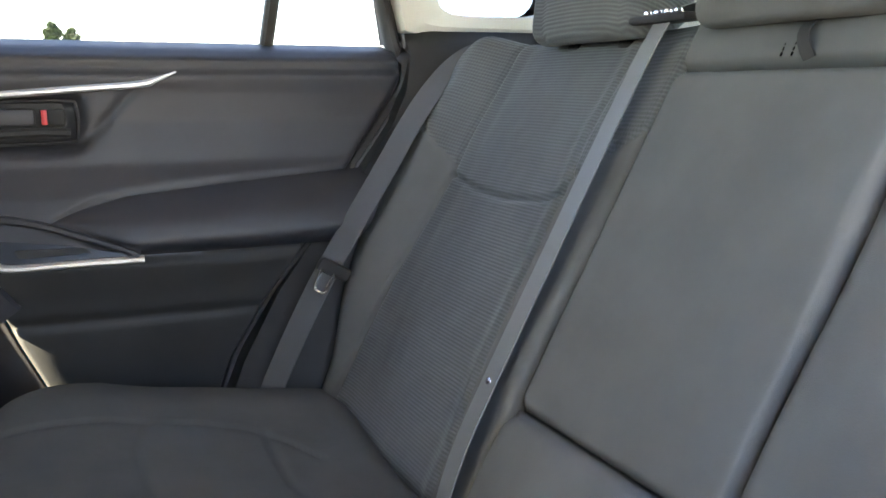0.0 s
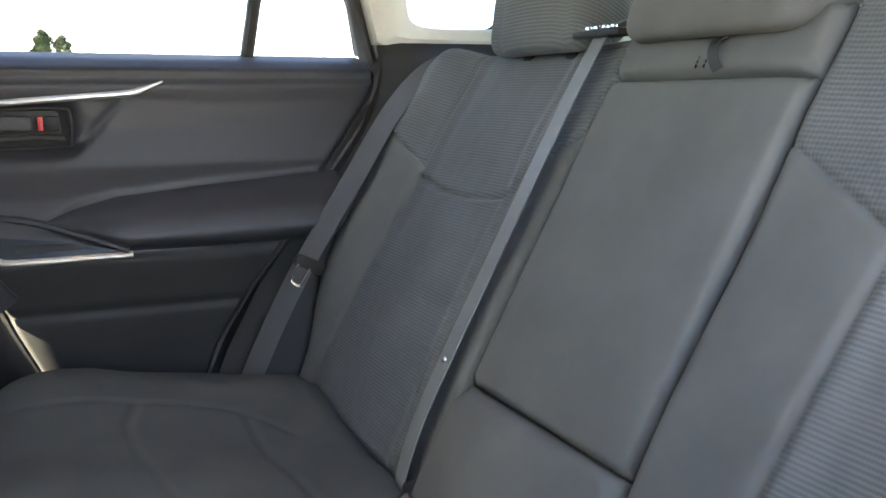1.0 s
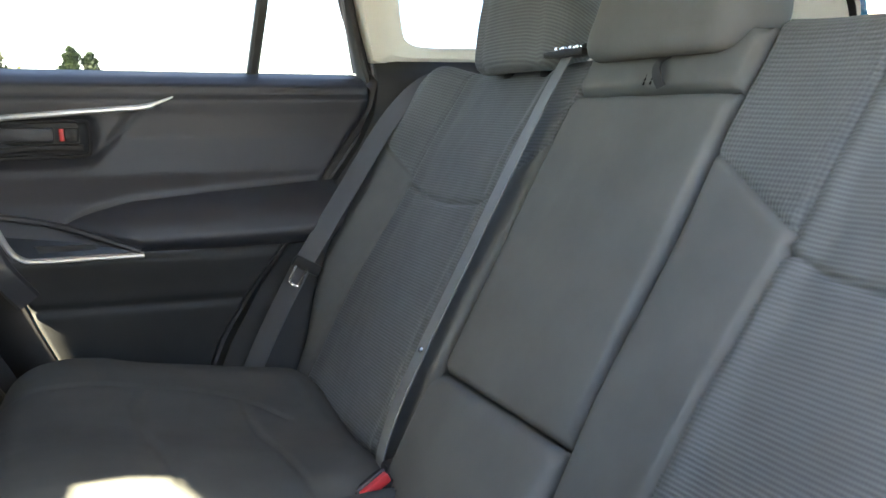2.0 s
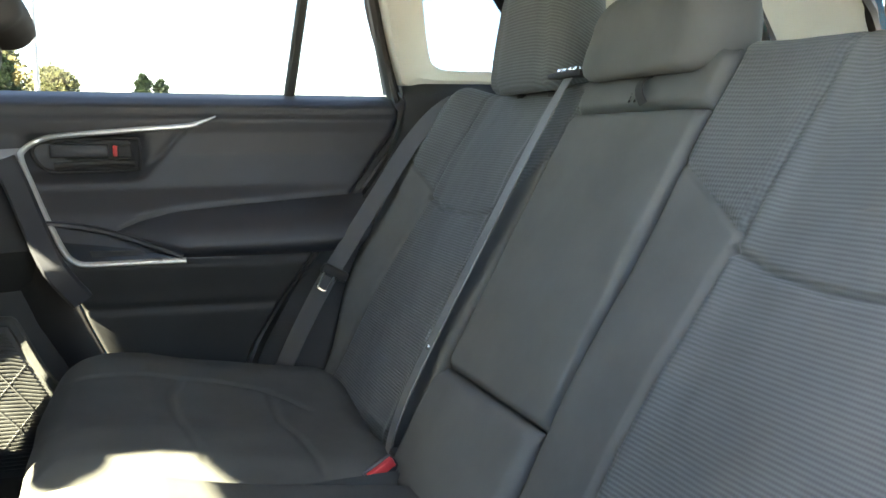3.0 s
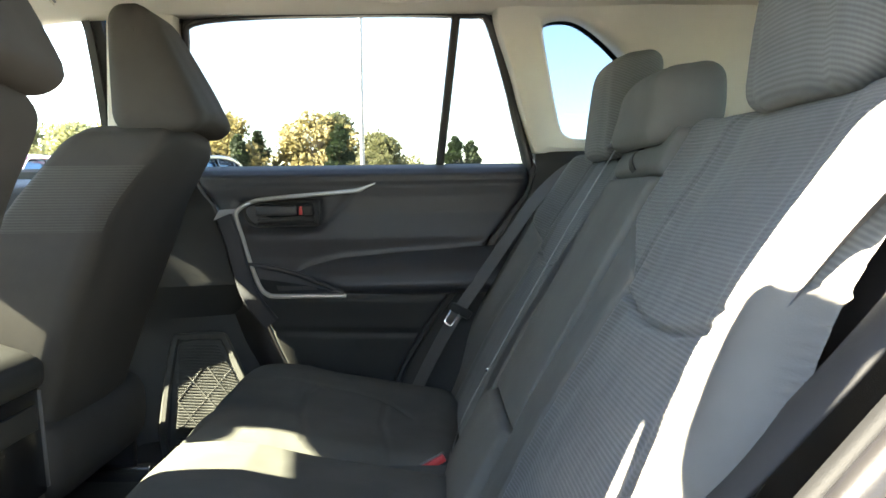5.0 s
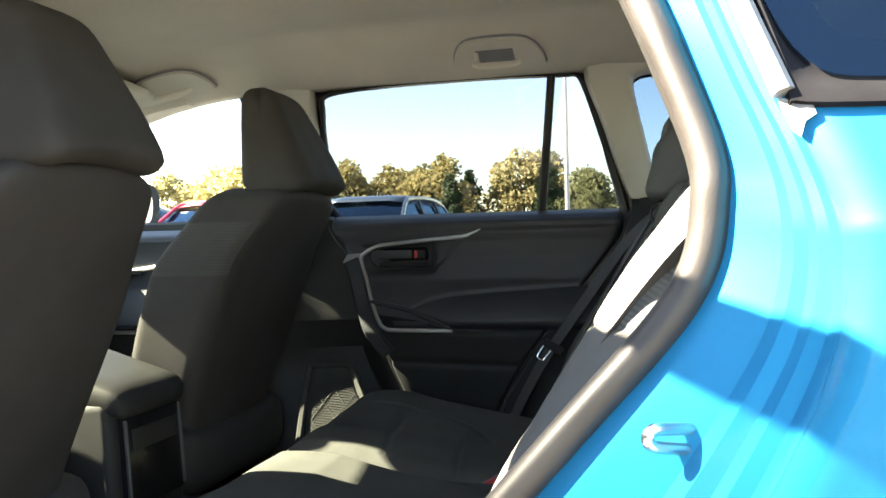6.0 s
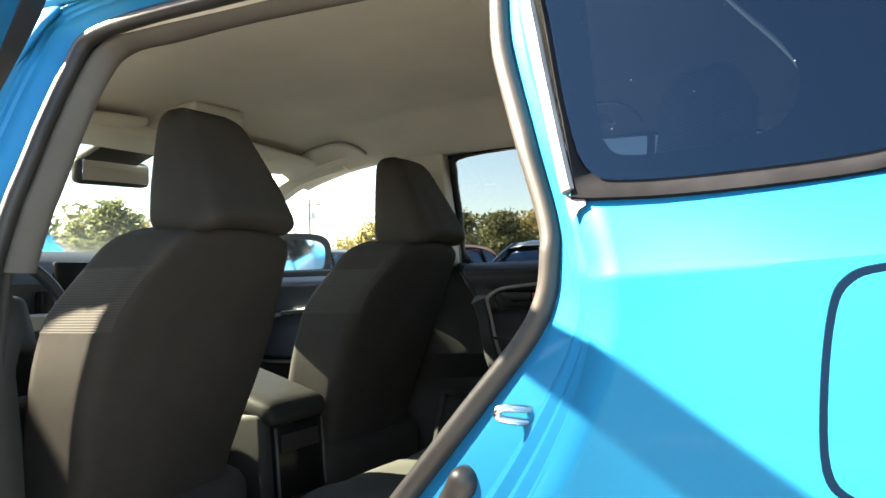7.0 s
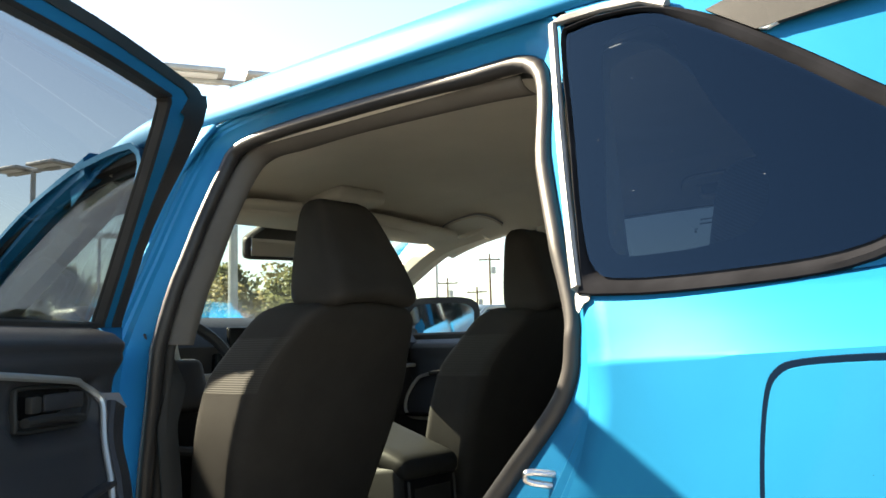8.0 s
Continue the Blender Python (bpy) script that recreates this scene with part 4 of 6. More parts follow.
arm = pad("armrest", -0.126, 0.159, 0.001, 0.400, -0.009, 0.010, 0.006, centre, "smooth grey armrest folded into the backrest")
pad("lower_pad", -0.127, 0.161, -0.168, -0.001, -0.002, 0.012, 0.012, centre, "", 0.03)
pad("upper_pad", -0.127, 0.161, 0.401, 0.478, -0.010, 0.012, 0.006, centre)
part("back_board", plate([(-0.145, LOW + 0.02), (0.168, LOW + 0.02), (0.168, 0.455), (-0.145, 0.455)], lambda y, u, d: on_back(y, u, -0.034 - d), 0.05), M_backcloth, centre)
headrest(centre, 0.020, 0.265, 0.112, True, 1.066, 0.128, 0.050)
loop = part("pull_strap", sweep([on_back(-0.004 - 0.010 * (k / 8) ** 2, 0.442 - 0.0048 * k, -0.006 + 0.012 * math.sin(k / 8 * math.pi) ** 0.7) for k in range(9)], slab_profile(0.012, 0.0022), FRONT), M_plast, centre, "dark cloth pull strap")
for k in range(2):
    for j in range(7):
        part("stitch", rbox(-0.0008, 0.0008, -0.0006, 0.0006, -0.0018, 0.0018, 0.0, 1, lambda p, k=k, j=j: on_back(0.008 + 0.012 * k + p.y, 0.409 + 0.0055 * j + p.z, -0.0055 + p.x)), M_blackgloss, loop)

# seat cushion
CUSH_F, CUSH_B = -0.662, -0.165


def cushion(y0, y1, name, label):
    ob = thing(name, label, "car seat", "rear seat cushions", at=(-0.4, (y0 + y1) / 2, 0.45))
    s = 1 if y0 + y1 > 0 else -1
    far, inner = max(abs(y0), abs(y1)), y0 if s > 0 else y1
    front = [(x, 0.448 * s) for x in (-0.70, -0.40)] + [(-0.34, 0.43 * s), (-0.30, 0.40 * s), (-0.27, 0.36 * s)]
    arc = [(-0.455, 0.448 * s), (-0.475, 0.38 * s), (-0.470, 0.28 * s), (-0.445, 0.15 * s)]
    rear = [(-0.322, 0.425 * s), (-0.325, 0.30 * s), (-0.305, 0.17 * s), (-0.285, 0.04 * s)]

    def gap(x, y):
        cf = 0.11
        do, di = far - abs(y), abs(y - inner)
        df, db = x - CUSH_F - 0.03 * step(0.35, 0.62, abs(y)), CUSH_B - x
        if do < cf and df < cf:
            return min(cf - math.hypot(cf - do, cf - df), di, db)
        return min(do, di, df, db)

    def z_of(x, y):
        z = 0.603 + 0.012 * math.exp(-((x + 0.57) / 0.09) ** 2) - 0.17 * max(0.0, x + 0.50)
        a = abs(y)
        z += 0.016 * step(0.14, 0.26, a) - 0.016 * math.exp(-((a - 0.31) / 0.10) ** 2)
        z += 0.010 * math.exp(-((a - 0.52) / 0.06) ** 2)
        z -= 0.0035 * math.exp(-(min(away((x, y), front), away((x, y), arc), away((x, y), rear)) / 0.0045) ** 2)
        z += 0.0015 * noise.noise((x * 12, y * 12, 5.0))
        return z - roll(gap(x, y), 0.055)

    def region(x, y):
        if gap(x, y) < -0.006:
            return None
        a = abs(y)
        if a > 0.448 and x < -0.36 or a > 0.41:
            return "side_bolster"
        if s < 0 and y > -0.13:
            return "middle_pad"
        xa = float(np.interp(a, [0.15, 0.28, 0.38, 0.448], [-0.445, -0.470, -0.475, -0.455]))
        xr = float(np.interp(a, [0.04, 0.17, 0.30, 0.425], [-0.285, -0.305, -0.325, -0.322]))
        return "front_insert" if x < xa else ("middle_insert" if x < xr else "rear_insert")
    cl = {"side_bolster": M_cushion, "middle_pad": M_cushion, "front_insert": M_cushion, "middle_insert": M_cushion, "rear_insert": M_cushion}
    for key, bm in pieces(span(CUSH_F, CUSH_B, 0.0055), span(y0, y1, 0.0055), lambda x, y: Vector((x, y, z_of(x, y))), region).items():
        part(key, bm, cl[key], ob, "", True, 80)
    # upholstered skirt down the front and side
    line = []
    for k in range(60):
        t = k / 59
        y = inner + (s * far - inner) * t
        x = CUSH_F
        while gap(x, y) < 0.0005 and x < CUSH_B:
            x += 0.003
        line.append((x, y))
    line += [(x, s * far) for x in span(line[-1][0], CUSH_B, 0.03)]
    rows = [[Vector((x + 0.004 * k, y - 0.003 * k * s * (1 if abs(y) > far - 0.1 else 0), 0.553 - 0.045 * k)) for x, y in line] for k in range(5)]
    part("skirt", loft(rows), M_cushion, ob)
    part("base", rbox(CUSH_F + 0.04, CUSH_B - 0.01, min(y0, y1) + 0.04, max(y0, y1) - 0.04, 0.44, 0.53, 0.02), M_plast, ob)
    return ob


cushion(0.113, 0.625, "rear_seat_cushion", "grey cloth rear seat cushion with curved seams")
cushion(-0.625, 0.107, "rear_seat_cushion", "wide grey cloth rear seat cushion in part sun")


# ---- rear belts and buckles ----
def belt(pts, w, parent, material, up):
    return part("webbing", sweep(spline(pts, 6), slab_profile(w, 0.0016, 0.5), up), material, parent)


mid_belt = thing("centre_seat_belt", "grey belt webbing down the backrest, its light painted in", "seat belt", at=(-0.1, 0.23, 0.6))
belt([on_back(0.212, 0.485, -0.035), on_back(0.212, 0.476, -0.010), on_back(0.212, 0.43, -0.002), on_back(0.206, 0.30, 0.004), on_back(0.200, 0.15, 0.007), on_back(0.197, 0.01, 0.008), on_back(0.194, -0.08, 0.006), on_back(0.192, -0.15, -0.008), on_back(0.190, -0.185, -0.035)], 0.033, mid_belt, M_belt_lit, (FRONT.x, 0.12, FRONT.z))
part("belt_stud", lathe([(0.0, 0.004), (0.004, 0.003), (0.005, 0)], 12, Matrix.Translation(on_back(0.196, 0.011, 0.008)) @ FRONT.to_track_quat("Z", "Y").to_matrix().to_4x4()), M_steel, mid_belt, "small button on the webbing")
part("belt_exit", rbox(0.088, 0.118, 0.165, 0.262, 1.076, 1.086, 0.004), M_plast, mid_belt, "black belt exit")
for k in range(4):
    part("exit_tooth", rbox(0.092, 0.098, 0.178 + 0.017 * k, 0.187 + 0.017 * k, 1.084, 1.091, 0.002), M_chrome, mid_belt)

for s in (-1, 1):
    ob = thing("outer_seat_belt", "grey three-point belt beside the rear seat", "seat belt", "outer rear belts", at=(-0.16, s * 0.63, 0.6))
    g = 0.085 if s < 0 else 0.0
    belt([(0.15 + g, s * 0.60, 1.05), (0.11 + g, s * 0.648, 1.060), (0.066 + g, s * 0.664, 1.040), (0.004 + g, s * 0.655, 0.98), (-0.072 + g, s * 0.642, 0.875), (-0.143 + 1.35 * g, s * 0.630, 0.775), (-0.185 + 1.5 * g, s * 0.620, 0.715), (-0.228 + 1.5 * g, s * 0.615, 0.64), (-0.268 + 1.5 * g, s * 0.612, 0.56), (-0.29 + 1.5 * g, s * 0.61, 0.50)], 0.040, ob, M_belt, (FRONT.x, -0.75 * s, FRONT.z))
    tg = part("tongue_body", rbox(-0.028, 0.028, -0.008, 0.008, -0.011, 0.011, 0.006, 2, lambda p, s=s: Vector((-0.166 + 1.5 * g, s * 0.604, 0.742)) + Vector((0.84 * p.x - 0.5 * p.z, s * p.y, -0.46 * p.x - 0.80 * p.z))), M_plast, ob, "black moulded belt tongue")
    part("tongue", sweep(spline([(-0.168 + 1.5 * g, s * 0.597, 0.736), (-0.184 + 1.5 * g, s * 0.588, 0.716), (-0.189 + 1.5 * g, s * 0.587, 0.712), (-0.198 + 1.5 * g, s * 0.588, 0.717), (-0.200 + 1.5 * g, s * 0.589, 0.724), (-0.186 + 1.5 * g, s * 0.598, 0.746)], 5), slab_profile(0.004, 0.002), (0, 1, 0)), M_steel, tg, "chrome belt tongue")


def buckle(x, y, z, lean):
    ob = thing("belt_buckle", "black belt buckle with red release button", "seat belt buckle", "belt buckles", at=(x, y, z))
    m = Matrix.Translation((x, y, z)) @ Matrix.Rotation(radians(lean), 4, "Y") @ Matrix.Rotation(radians(8), 4, "Z")

    def block(name, size, material, parent, label=""):
        b = rbox(*size, 0.002, 2)
        b.transform(m)
        return part(name, b, material, parent, label)
    body = block("buckle_body", (-0.023, 0.023, -0.012, 0.012, -0.055, 0.006), M_plast, ob)
    block("release_button", (-0.020, 0.020, -0.0145, -0.004, -0.004, 0.0085), M_red, body, "red release button")
    block("slot_rim", (-0.022, 0.022, -0.003, 0.0, 0.004, 0.0105), M_lip, body, "worn grey rim of the tongue slot")


buckle(-0.226, 0.133, 0.551, -27)
buckle(-0.205, -0.16, 0.520, -20)
part("anchor_sleeve", rbox(-0.20, -0.14, 0.12, 0.18, 0.54, 0.562, 0.008), M_plast, centre)


# ---- rear doors: one closed, one swung open ----
WIN = [(-0.815, 1.058), (-0.810, 1.20), (-0.805, 1.36), (-0.79, 1.415), (-0.73, 1.424), (-0.50, 1.429), (-0.17, 1.422), (-0.115, 1.411), (-0.090, 1.383), (-0.045, 1.24), (-0.003, 1.078)]


def pane_y(z):
    return float(np.interp(z, [0.9, 1.075, 1.43], [0.815, 0.792, 0.700]))


def grow_line(line, d):
    """The window's outline moved outward by d, open at the sill."""
    out = []
    for i, p in enumerate(line):
        a, b = line[max(0, i - 1)], line[min(len(line) - 1, i + 1)]
        t = Vector((b[0] - a[0], b[1] - a[1])).normalized()
        out.append((p[0] - t.y * d, p[1] + t.x * d))
    return out


SEAM_SILL = 1.036
WIN_OPEN = [(-0.80, 1.058), (-0.79, 1.20), (-0.775, 1.36), (-0.765, 1.435), (-0.756, 1.449), (-0.735, 1.453), (-0.50, 1.452), (-0.17, 1.434), (-0.115, 1.418), (-0.090, 1.385), (-0.045, 1.24), (-0.003, 1.078)]


def horn(x, z, d):
    """Draws the open door's frame out to a point at its upper front corner."""
    c = (-0.755, 1.450)
    dx, dz = x - c[0], z - c[1]
    if dx < 0 and dz > -0.01:
        k = math.hypot(dx, dz) / max(1e-6, max(abs(dx), abs(dz)))
        x, z = c[0] + dx * k, c[1] + dz * k
    return x - 0.075 * step(1.20, 1.47, z) * step(0.0, 0.040, d) * step(-0.70, -0.78, x), z - 0.010 * step(1.40, 1.48, z) * step(0.01, 0.04, d)


def rear_door(s, label):
    hinge = Vector((HINGE[0], s * HINGE[1], 0.7))
    ob = thing("rear_door", label, "car door", "rear doors", at=hinge)

    def P(x, z, y):
        return Vector((x, s * (y - (0.10 * max(0.0, z - 1.08) if s < 0 else 0.0)), z))

    def trim(x, z, d=0.0):
        return P(x, z, panel_y(x, z) + d)

    # inner trim sheet, cut into its mouldings
    ARM = [(-0.53, 0.824), (-0.49, 0.845), (-0.44, 0.857), (-0.30, 0.868), (-0.02, 0.886)]
    ARM_LOW = [(-0.53, 0.824), (-0.478, 0.800), (-0.432, 0.776), (-0.30, 0.768), (-0.02, 0.772)]
    SWOOSH = [(-0.66, 0.921), (-0.54, 0.919), (-0.495, 0.926), (-0.463, 0.953), (-0.435, 0.985), (-0.415, 1.006)]

    def place(f, z):
        x = side_at(DOOR_FRONT, z) * (1 - f) + side_at(DOOR_REAR, z) * f
        y = panel_y(x, z)
        g = min(away((x, z), ARM), away((x, z), ARM_LOW), away((x, z), [(-0.80, SEAM_SILL - 0.004), (0.02, SEAM_SILL)]), away((x, z), [(-0.62, 0.690), (-0.2, 0.680), (0, 0.68)]))
        y += 0.006 * math.exp(-(g / 0.007) ** 2)
        y += 0.0035 * math.exp(-(away((x, z), SWOOSH) / 0.006) ** 2)
        e = min(f, 1 - f) * 0.7
        return P(x, z, y + roll(e, 0.018) + 0.001 * noise.noise((x * 9, z * 9, 2.0)))

    def region(f, z):
        return "upper_panel" if z > 0.772 else "lower_panel"
    mats = {"upper_panel": M_soft, "lower_panel": M_plast}
    fs = [k / 150 for k in range(151)]
    for key, bm in pieces(fs, span(0.45, 1.075, 0.0052), place, region).items():
        part(key, bm, mats[key], ob, {"upper_panel": "soft dark grey door panel", "lower_panel": "grained black lower panel"}[key], True, 60)
    # the padded armrest stands proud of the panel and runs out forward in a ridge
    rows = []
    for x in span(-0.545, -0.03, 0.008):
        lo = float(np.interp(x, [-0.545, -0.50, -0.432, -0.30, -0.02], [0.822, 0.806, 0.777, 0.774, 0.775]))
        hi = float(np.interp(x, [-0.545, -0.50, -0.44, -0.30, -0.02], [0.826, 0.842, 0.857, 0.868, 0.886]))
        out = 0.004 + 0.024 * step(-0.545, -0.43, x)
        row = []
        for k in range(19):
            f = k / 18
            z = lo + (hi - lo) * f
            g = out * (1 - (1 - min(1, f / 0.35)) ** 2.6) * (1 - max(0, (f - 0.45) / 0.55) ** 2.2)
            row.append(trim(x, z, 0.004 - g))
        rows.append(row)
    part("armrest_pad", loft(rows), M_soft, ob, "padded armrest", True, 75)
    # silver strip: along the top, round the corner, down and back under the pocket
    line = [(-0.358, 1.030), (-0.385, 1.019), (-0.41, 1.012), (-0.50, 1.005), (-0.62, 0.995), (-0.655, 0.988), (-0.680, 0.972), (-0.685, 0.955), (-0.668, 0.905), (-0.645, 0.845), (-0.622, 0.795), (-0.606, 0.779), (-0.585, 0.774), (-0.50, 0.7735), (-0.425, 0.773)]
    pts = spline([trim(x, z, -0.006) for x, z in line], 5)
    part("silver_strip", sweep(pts, slab_profile(0.0088, 0.008, 0.7), (0, 1, 0), False, lambda t: 0.25 + 0.75 * min(1, t / 0.10) if t < 0.10 else 1.15), M_silver, ob, "satin silver trim strip")
    part("strip_end", plate([(-0.735, 0.948), (-0.722, 0.972), (-0.672, 0.975), (-0.685, 0.955)], lambda a, b, d: trim(a, b, -0.004 - d), 0.005, 0.0015), M_grey, ob)
    part("pull_bar", sweep(spline([trim(x, z, -0.004) for x, z in ((-0.712, 0.955), (-0.690, 0.90), (-0.668, 0.84), (-0.640, 0.77), (-0.600, 0.71))], 4), slab_profile(0.040, 0.016, 0.6), (0, 1, 0)), M_soft, ob, "dark grip beside the silver strip")
    # latch handle in its cup
    ringline = [(-0.668, 0.962), (-0.655, 0.983), (-0.58, 0.989), (-0.505, 0.990), (-0.493, 0.980), (-0.493, 0.944), (-0.505, 0.934), (-0.60, 0.932), (-0.645, 0.934)]
    bez = part("handle_bezel", sweep(spline([trim(x, z, -0.003) for x, z in ringline], 4, True), slab_profile(0.006, 0.012, 0.6), (0, 1, 0), True), M_plast, ob, "black handle bezel")
    part("cup", plate(ringline, lambda a, b, d: P(a, b, panel_y(-0.58, 0.96) - 0.002 + d), 0.002), M_blackgloss, bez, "gloss black handle cup")
    part("pull_cup", rbox(-0.640, -0.545, s * 0.719 - 0.003, s * 0.719 + 0.003, 0.957, 0.980, 0.004), M_soft, bez)
    part("lever", sweep(spline([P(x, z, 0.716) for x, z in ((-0.634, 0.942), (-0.59, 0.946), (-0.54, 0.948), (-0.502, 0.946))], 4), slab_profile(0.012, 0.014, 0.6), (0, 1, 0)), M_plast, bez, "black door lever")
    part("lock_knob", rbox(-0.530, -0.508, s * 0.716 - 0.006, s * 0.716 + 0.006, 0.957, 0.979, 0.003), M_plast, bez, "dark lock knob")
    if s > 0:
        part("lock_mark", rbox(-0.5375, -0.530, s * 0.716 - 0.005, s * 0.716 + 0.005, 0.958, 0.978, 0.001), M_red, bez, "red lock mark")
    part("pocket", plate([(-0.640, 0.815), (-0.575, 0.806), (-0.52, 0.798), (-0.440, 0.779), (-0.590, 0.7785), (-0.612, 0.786)], lambda a, b, d: trim(a, b, -0.0015 - d), 0.003, 0.001), M_blackgloss, ob, "gloss black switch pocket")
    part("pocket_lip", sweep(spline([trim(x, z, -0.004) for x, z in ((-0.650, 0.846), (-0.60, 0.838), (-0.55, 0.826), (-0.50, 0.808), (-0.455, 0.790), (-0.43, 0.779))], 5), slab_profile(0.010, 0.016, 0.6), (0, 1, 0)), M_soft, ob)
    sw = part("switch_plate", plate([(-0.585, 0.797), (-0.50, 0.795), (-0.49, 0.787), (-0.58, 0.786)], lambda a, b, d: trim(a, b, -0.0045 - d), 0.002, 0.0008), M_plast, ob)
    part("window_switch", plate([(-0.55, 0.795), (-0.525, 0.795), (-0.525, 0.788), (-0.55, 0.788)], lambda a, b, d: trim(a, b, -0.0065 - d), 0.004, 0.001), M_plast, sw)
    # panes, the bar between them, and the frame in its two finishes
    main = WIN if s > 0 else WIN_OPEN

    def pane(nm, keep, lab):
        rows = []
        for z in span(1.05, 1.428 if s > 0 else 1.450, 0.018):
            x0 = float(np.interp(z, [1.058, 1.20, 1.36, 1.415, 1.429], [-0.815, -0.810, -0.805, -0.79, -0.72])) if s > 0 else float(np.interp(z, [1.058, 1.36, 1.45], [-0.80, -0.775, -0.752]))
            x1 = float(np.interp(z, [1.05, 1.078, 1.24, 1.383, 1.411, 1.429], [0.0, -0.003, -0.045, -0.090, -0.115, -0.20]))
            b = float(np.interp(z, [1.05, 1.43], [-0.212, -0.164]))
            a0, a1 = (x0 - 0.006, b) if keep else (b, x1 + 0.004)
            rows.append([P(a0 + (a1 - a0) * k / 8, z, pane_y(z) + 0.004) for k in range(9)])
        return part(nm, loft(rows), M_tint, ob, lab)
    pane("window_pane", True, "tinted door window")
    pane("fixed_pane", False, "small fixed pane")
    part("pane_bar", sweep([P(x, z, pane_y(z) - 0.006) for x, z in ((-0.210, 1.05), (-0.186, 1.24), (-0.163, 1.428))], slab_profile(0.020, 0.022, 0.5), (0, 1, 0)), M_plast, ob, "black bar between the panes")
    w0 = spline([(x, z, 0) for x, z in main], 4)
    flat = [(p.x, p.y) for p in w0]
    for nm, d0, d1, in_y, mt, thick, lab in (("glass_channel", -0.004, 0.006 if s > 0 else 0.002, -0.010, M_rubber, 0.02, ""), ("frame_face", 0.006 if s > 0 else 0.002, 0.030 if s > 0 else 0.019, -0.012, M_paint if s < 0 else M_plast, 0.02, "blue painted window frame" if s < 0 else ""), ("frame_seal", 0.030 if s > 0 else 0.019, 0.066 if s > 0 else 0.041, -0.018, M_rubber, 0.03, "black rubber frame seal")):
        a, b = grow_line(flat, d0), grow_line(flat, d1)
        if s < 0:
            a, b = [horn(*q, d0) for q in a], [horn(*q, d1) for q in b]
        rows = [[P(x, z, pane_y(min(z, 1.5)) + in_y - 0.25 * max(0, z - 1.43)) for x, z in a], [P(x, z, pane_y(min(z, 1.5)) + in_y - 0.003 - 0.25 * max(0, z - 1.43)) for x, z in b]]
        rows += [[p + Vector((0, s * thick, 0)) for p in rows[1]], [p + Vector((0, s * thick, 0)) for p in rows[0]]]
        part(nm, loft(rows, False, True), mt, ob, lab)
    # painted outer skin and the edge round the trim
    rows = []
    for z in span(0.34, 1.09 if s < 0 else 1.055, 0.05):
        x0 = float(np.interp(z, [0.34, 0.42, 0.78, 0.96, 1.09], [-0.83, -0.865, -0.86, -0.84, -0.818]))
        x1 = rim_x(z) - 0.006
        rows.append([skin(x0 + (x1 - x0) * k / 12, z, s) for k in range(13)])
    solid("door_skin", loft(rows), M_paint, ob, 0.004)
    edge = [(side_at(DOOR_FRONT, z) - 0.004, z) for z in span(1.075, 0.45, 0.03)] + [(x, 0.448) for x in span(-0.49, -0.345, 0.03)] + [(side_at(DOOR_REAR, z) + 0.004, z) for z in span(0.45, 1.075, 0.03)]
    outer = [(float(np.interp(z, [0.34, 0.42, 0.78, 0.96, 1.09], [-0.83, -0.865, -0.86, -0.84, -0.818])), z) for x, z in edge[:len(span(1.075, 0.45, 0.03))]]
    outer += [(-0.82 + 0.62 * i / max(1, len(span(-0.49, -0.345, 0.03)) - 1), 0.345) for i in range(len(span(-0.49, -0.345, 0.03)))]
    outer += [(rim_x(z) - 0.006, z) for x, z in edge[len(outer):]]
    rows = [[P(x, z, panel_y(x, max(0.45, min(1.075, z))) + 0.014) for x, z in edge], [P(a[0] + (b[0] - a[0]) * 0.25, a[1] + (b[1] - a[1]) * 0.25, 0.745) for a, b in zip(edge, outer)],
            [P(a[0] + (b[0] - a[0]) * 0.8, a[1] + (b[1] - a[1]) * 0.8, 0.80) for a, b in zip(edge, outer)], [skin(b[0], b[1], s, -0.002) for b in outer]]
    solid("door_edge", loft(rows), M_paint if s < 0 else M_rubber, ob, 0.003, "painted door edge" if s < 0 else "")
    part("edge_seal", sweep([(e + f) / 2 for e, f in zip(rows[1], rows[2])], ring_profile(0.010, 8), (0, 1, 0)), M_rubber, ob)
    part("sill_wiper", sweep([P(x, 1.066 if s > 0 else 1.078, 0.793) for x in span(-0.80, -0.015, 0.1)], slab_profile(0.014, 0.014, 0.5), (0, 0, 1)), M_rubber, ob)
    return ob


HINGE, SWING = (-0.92, 0.91), 57
rear_door(1, "closed dark rear door with silver trim strip")
open_door = rear_door(-1, "open blue rear door with tinted window")
open_door.rotation_euler = (0, 0, radians(-SWING))

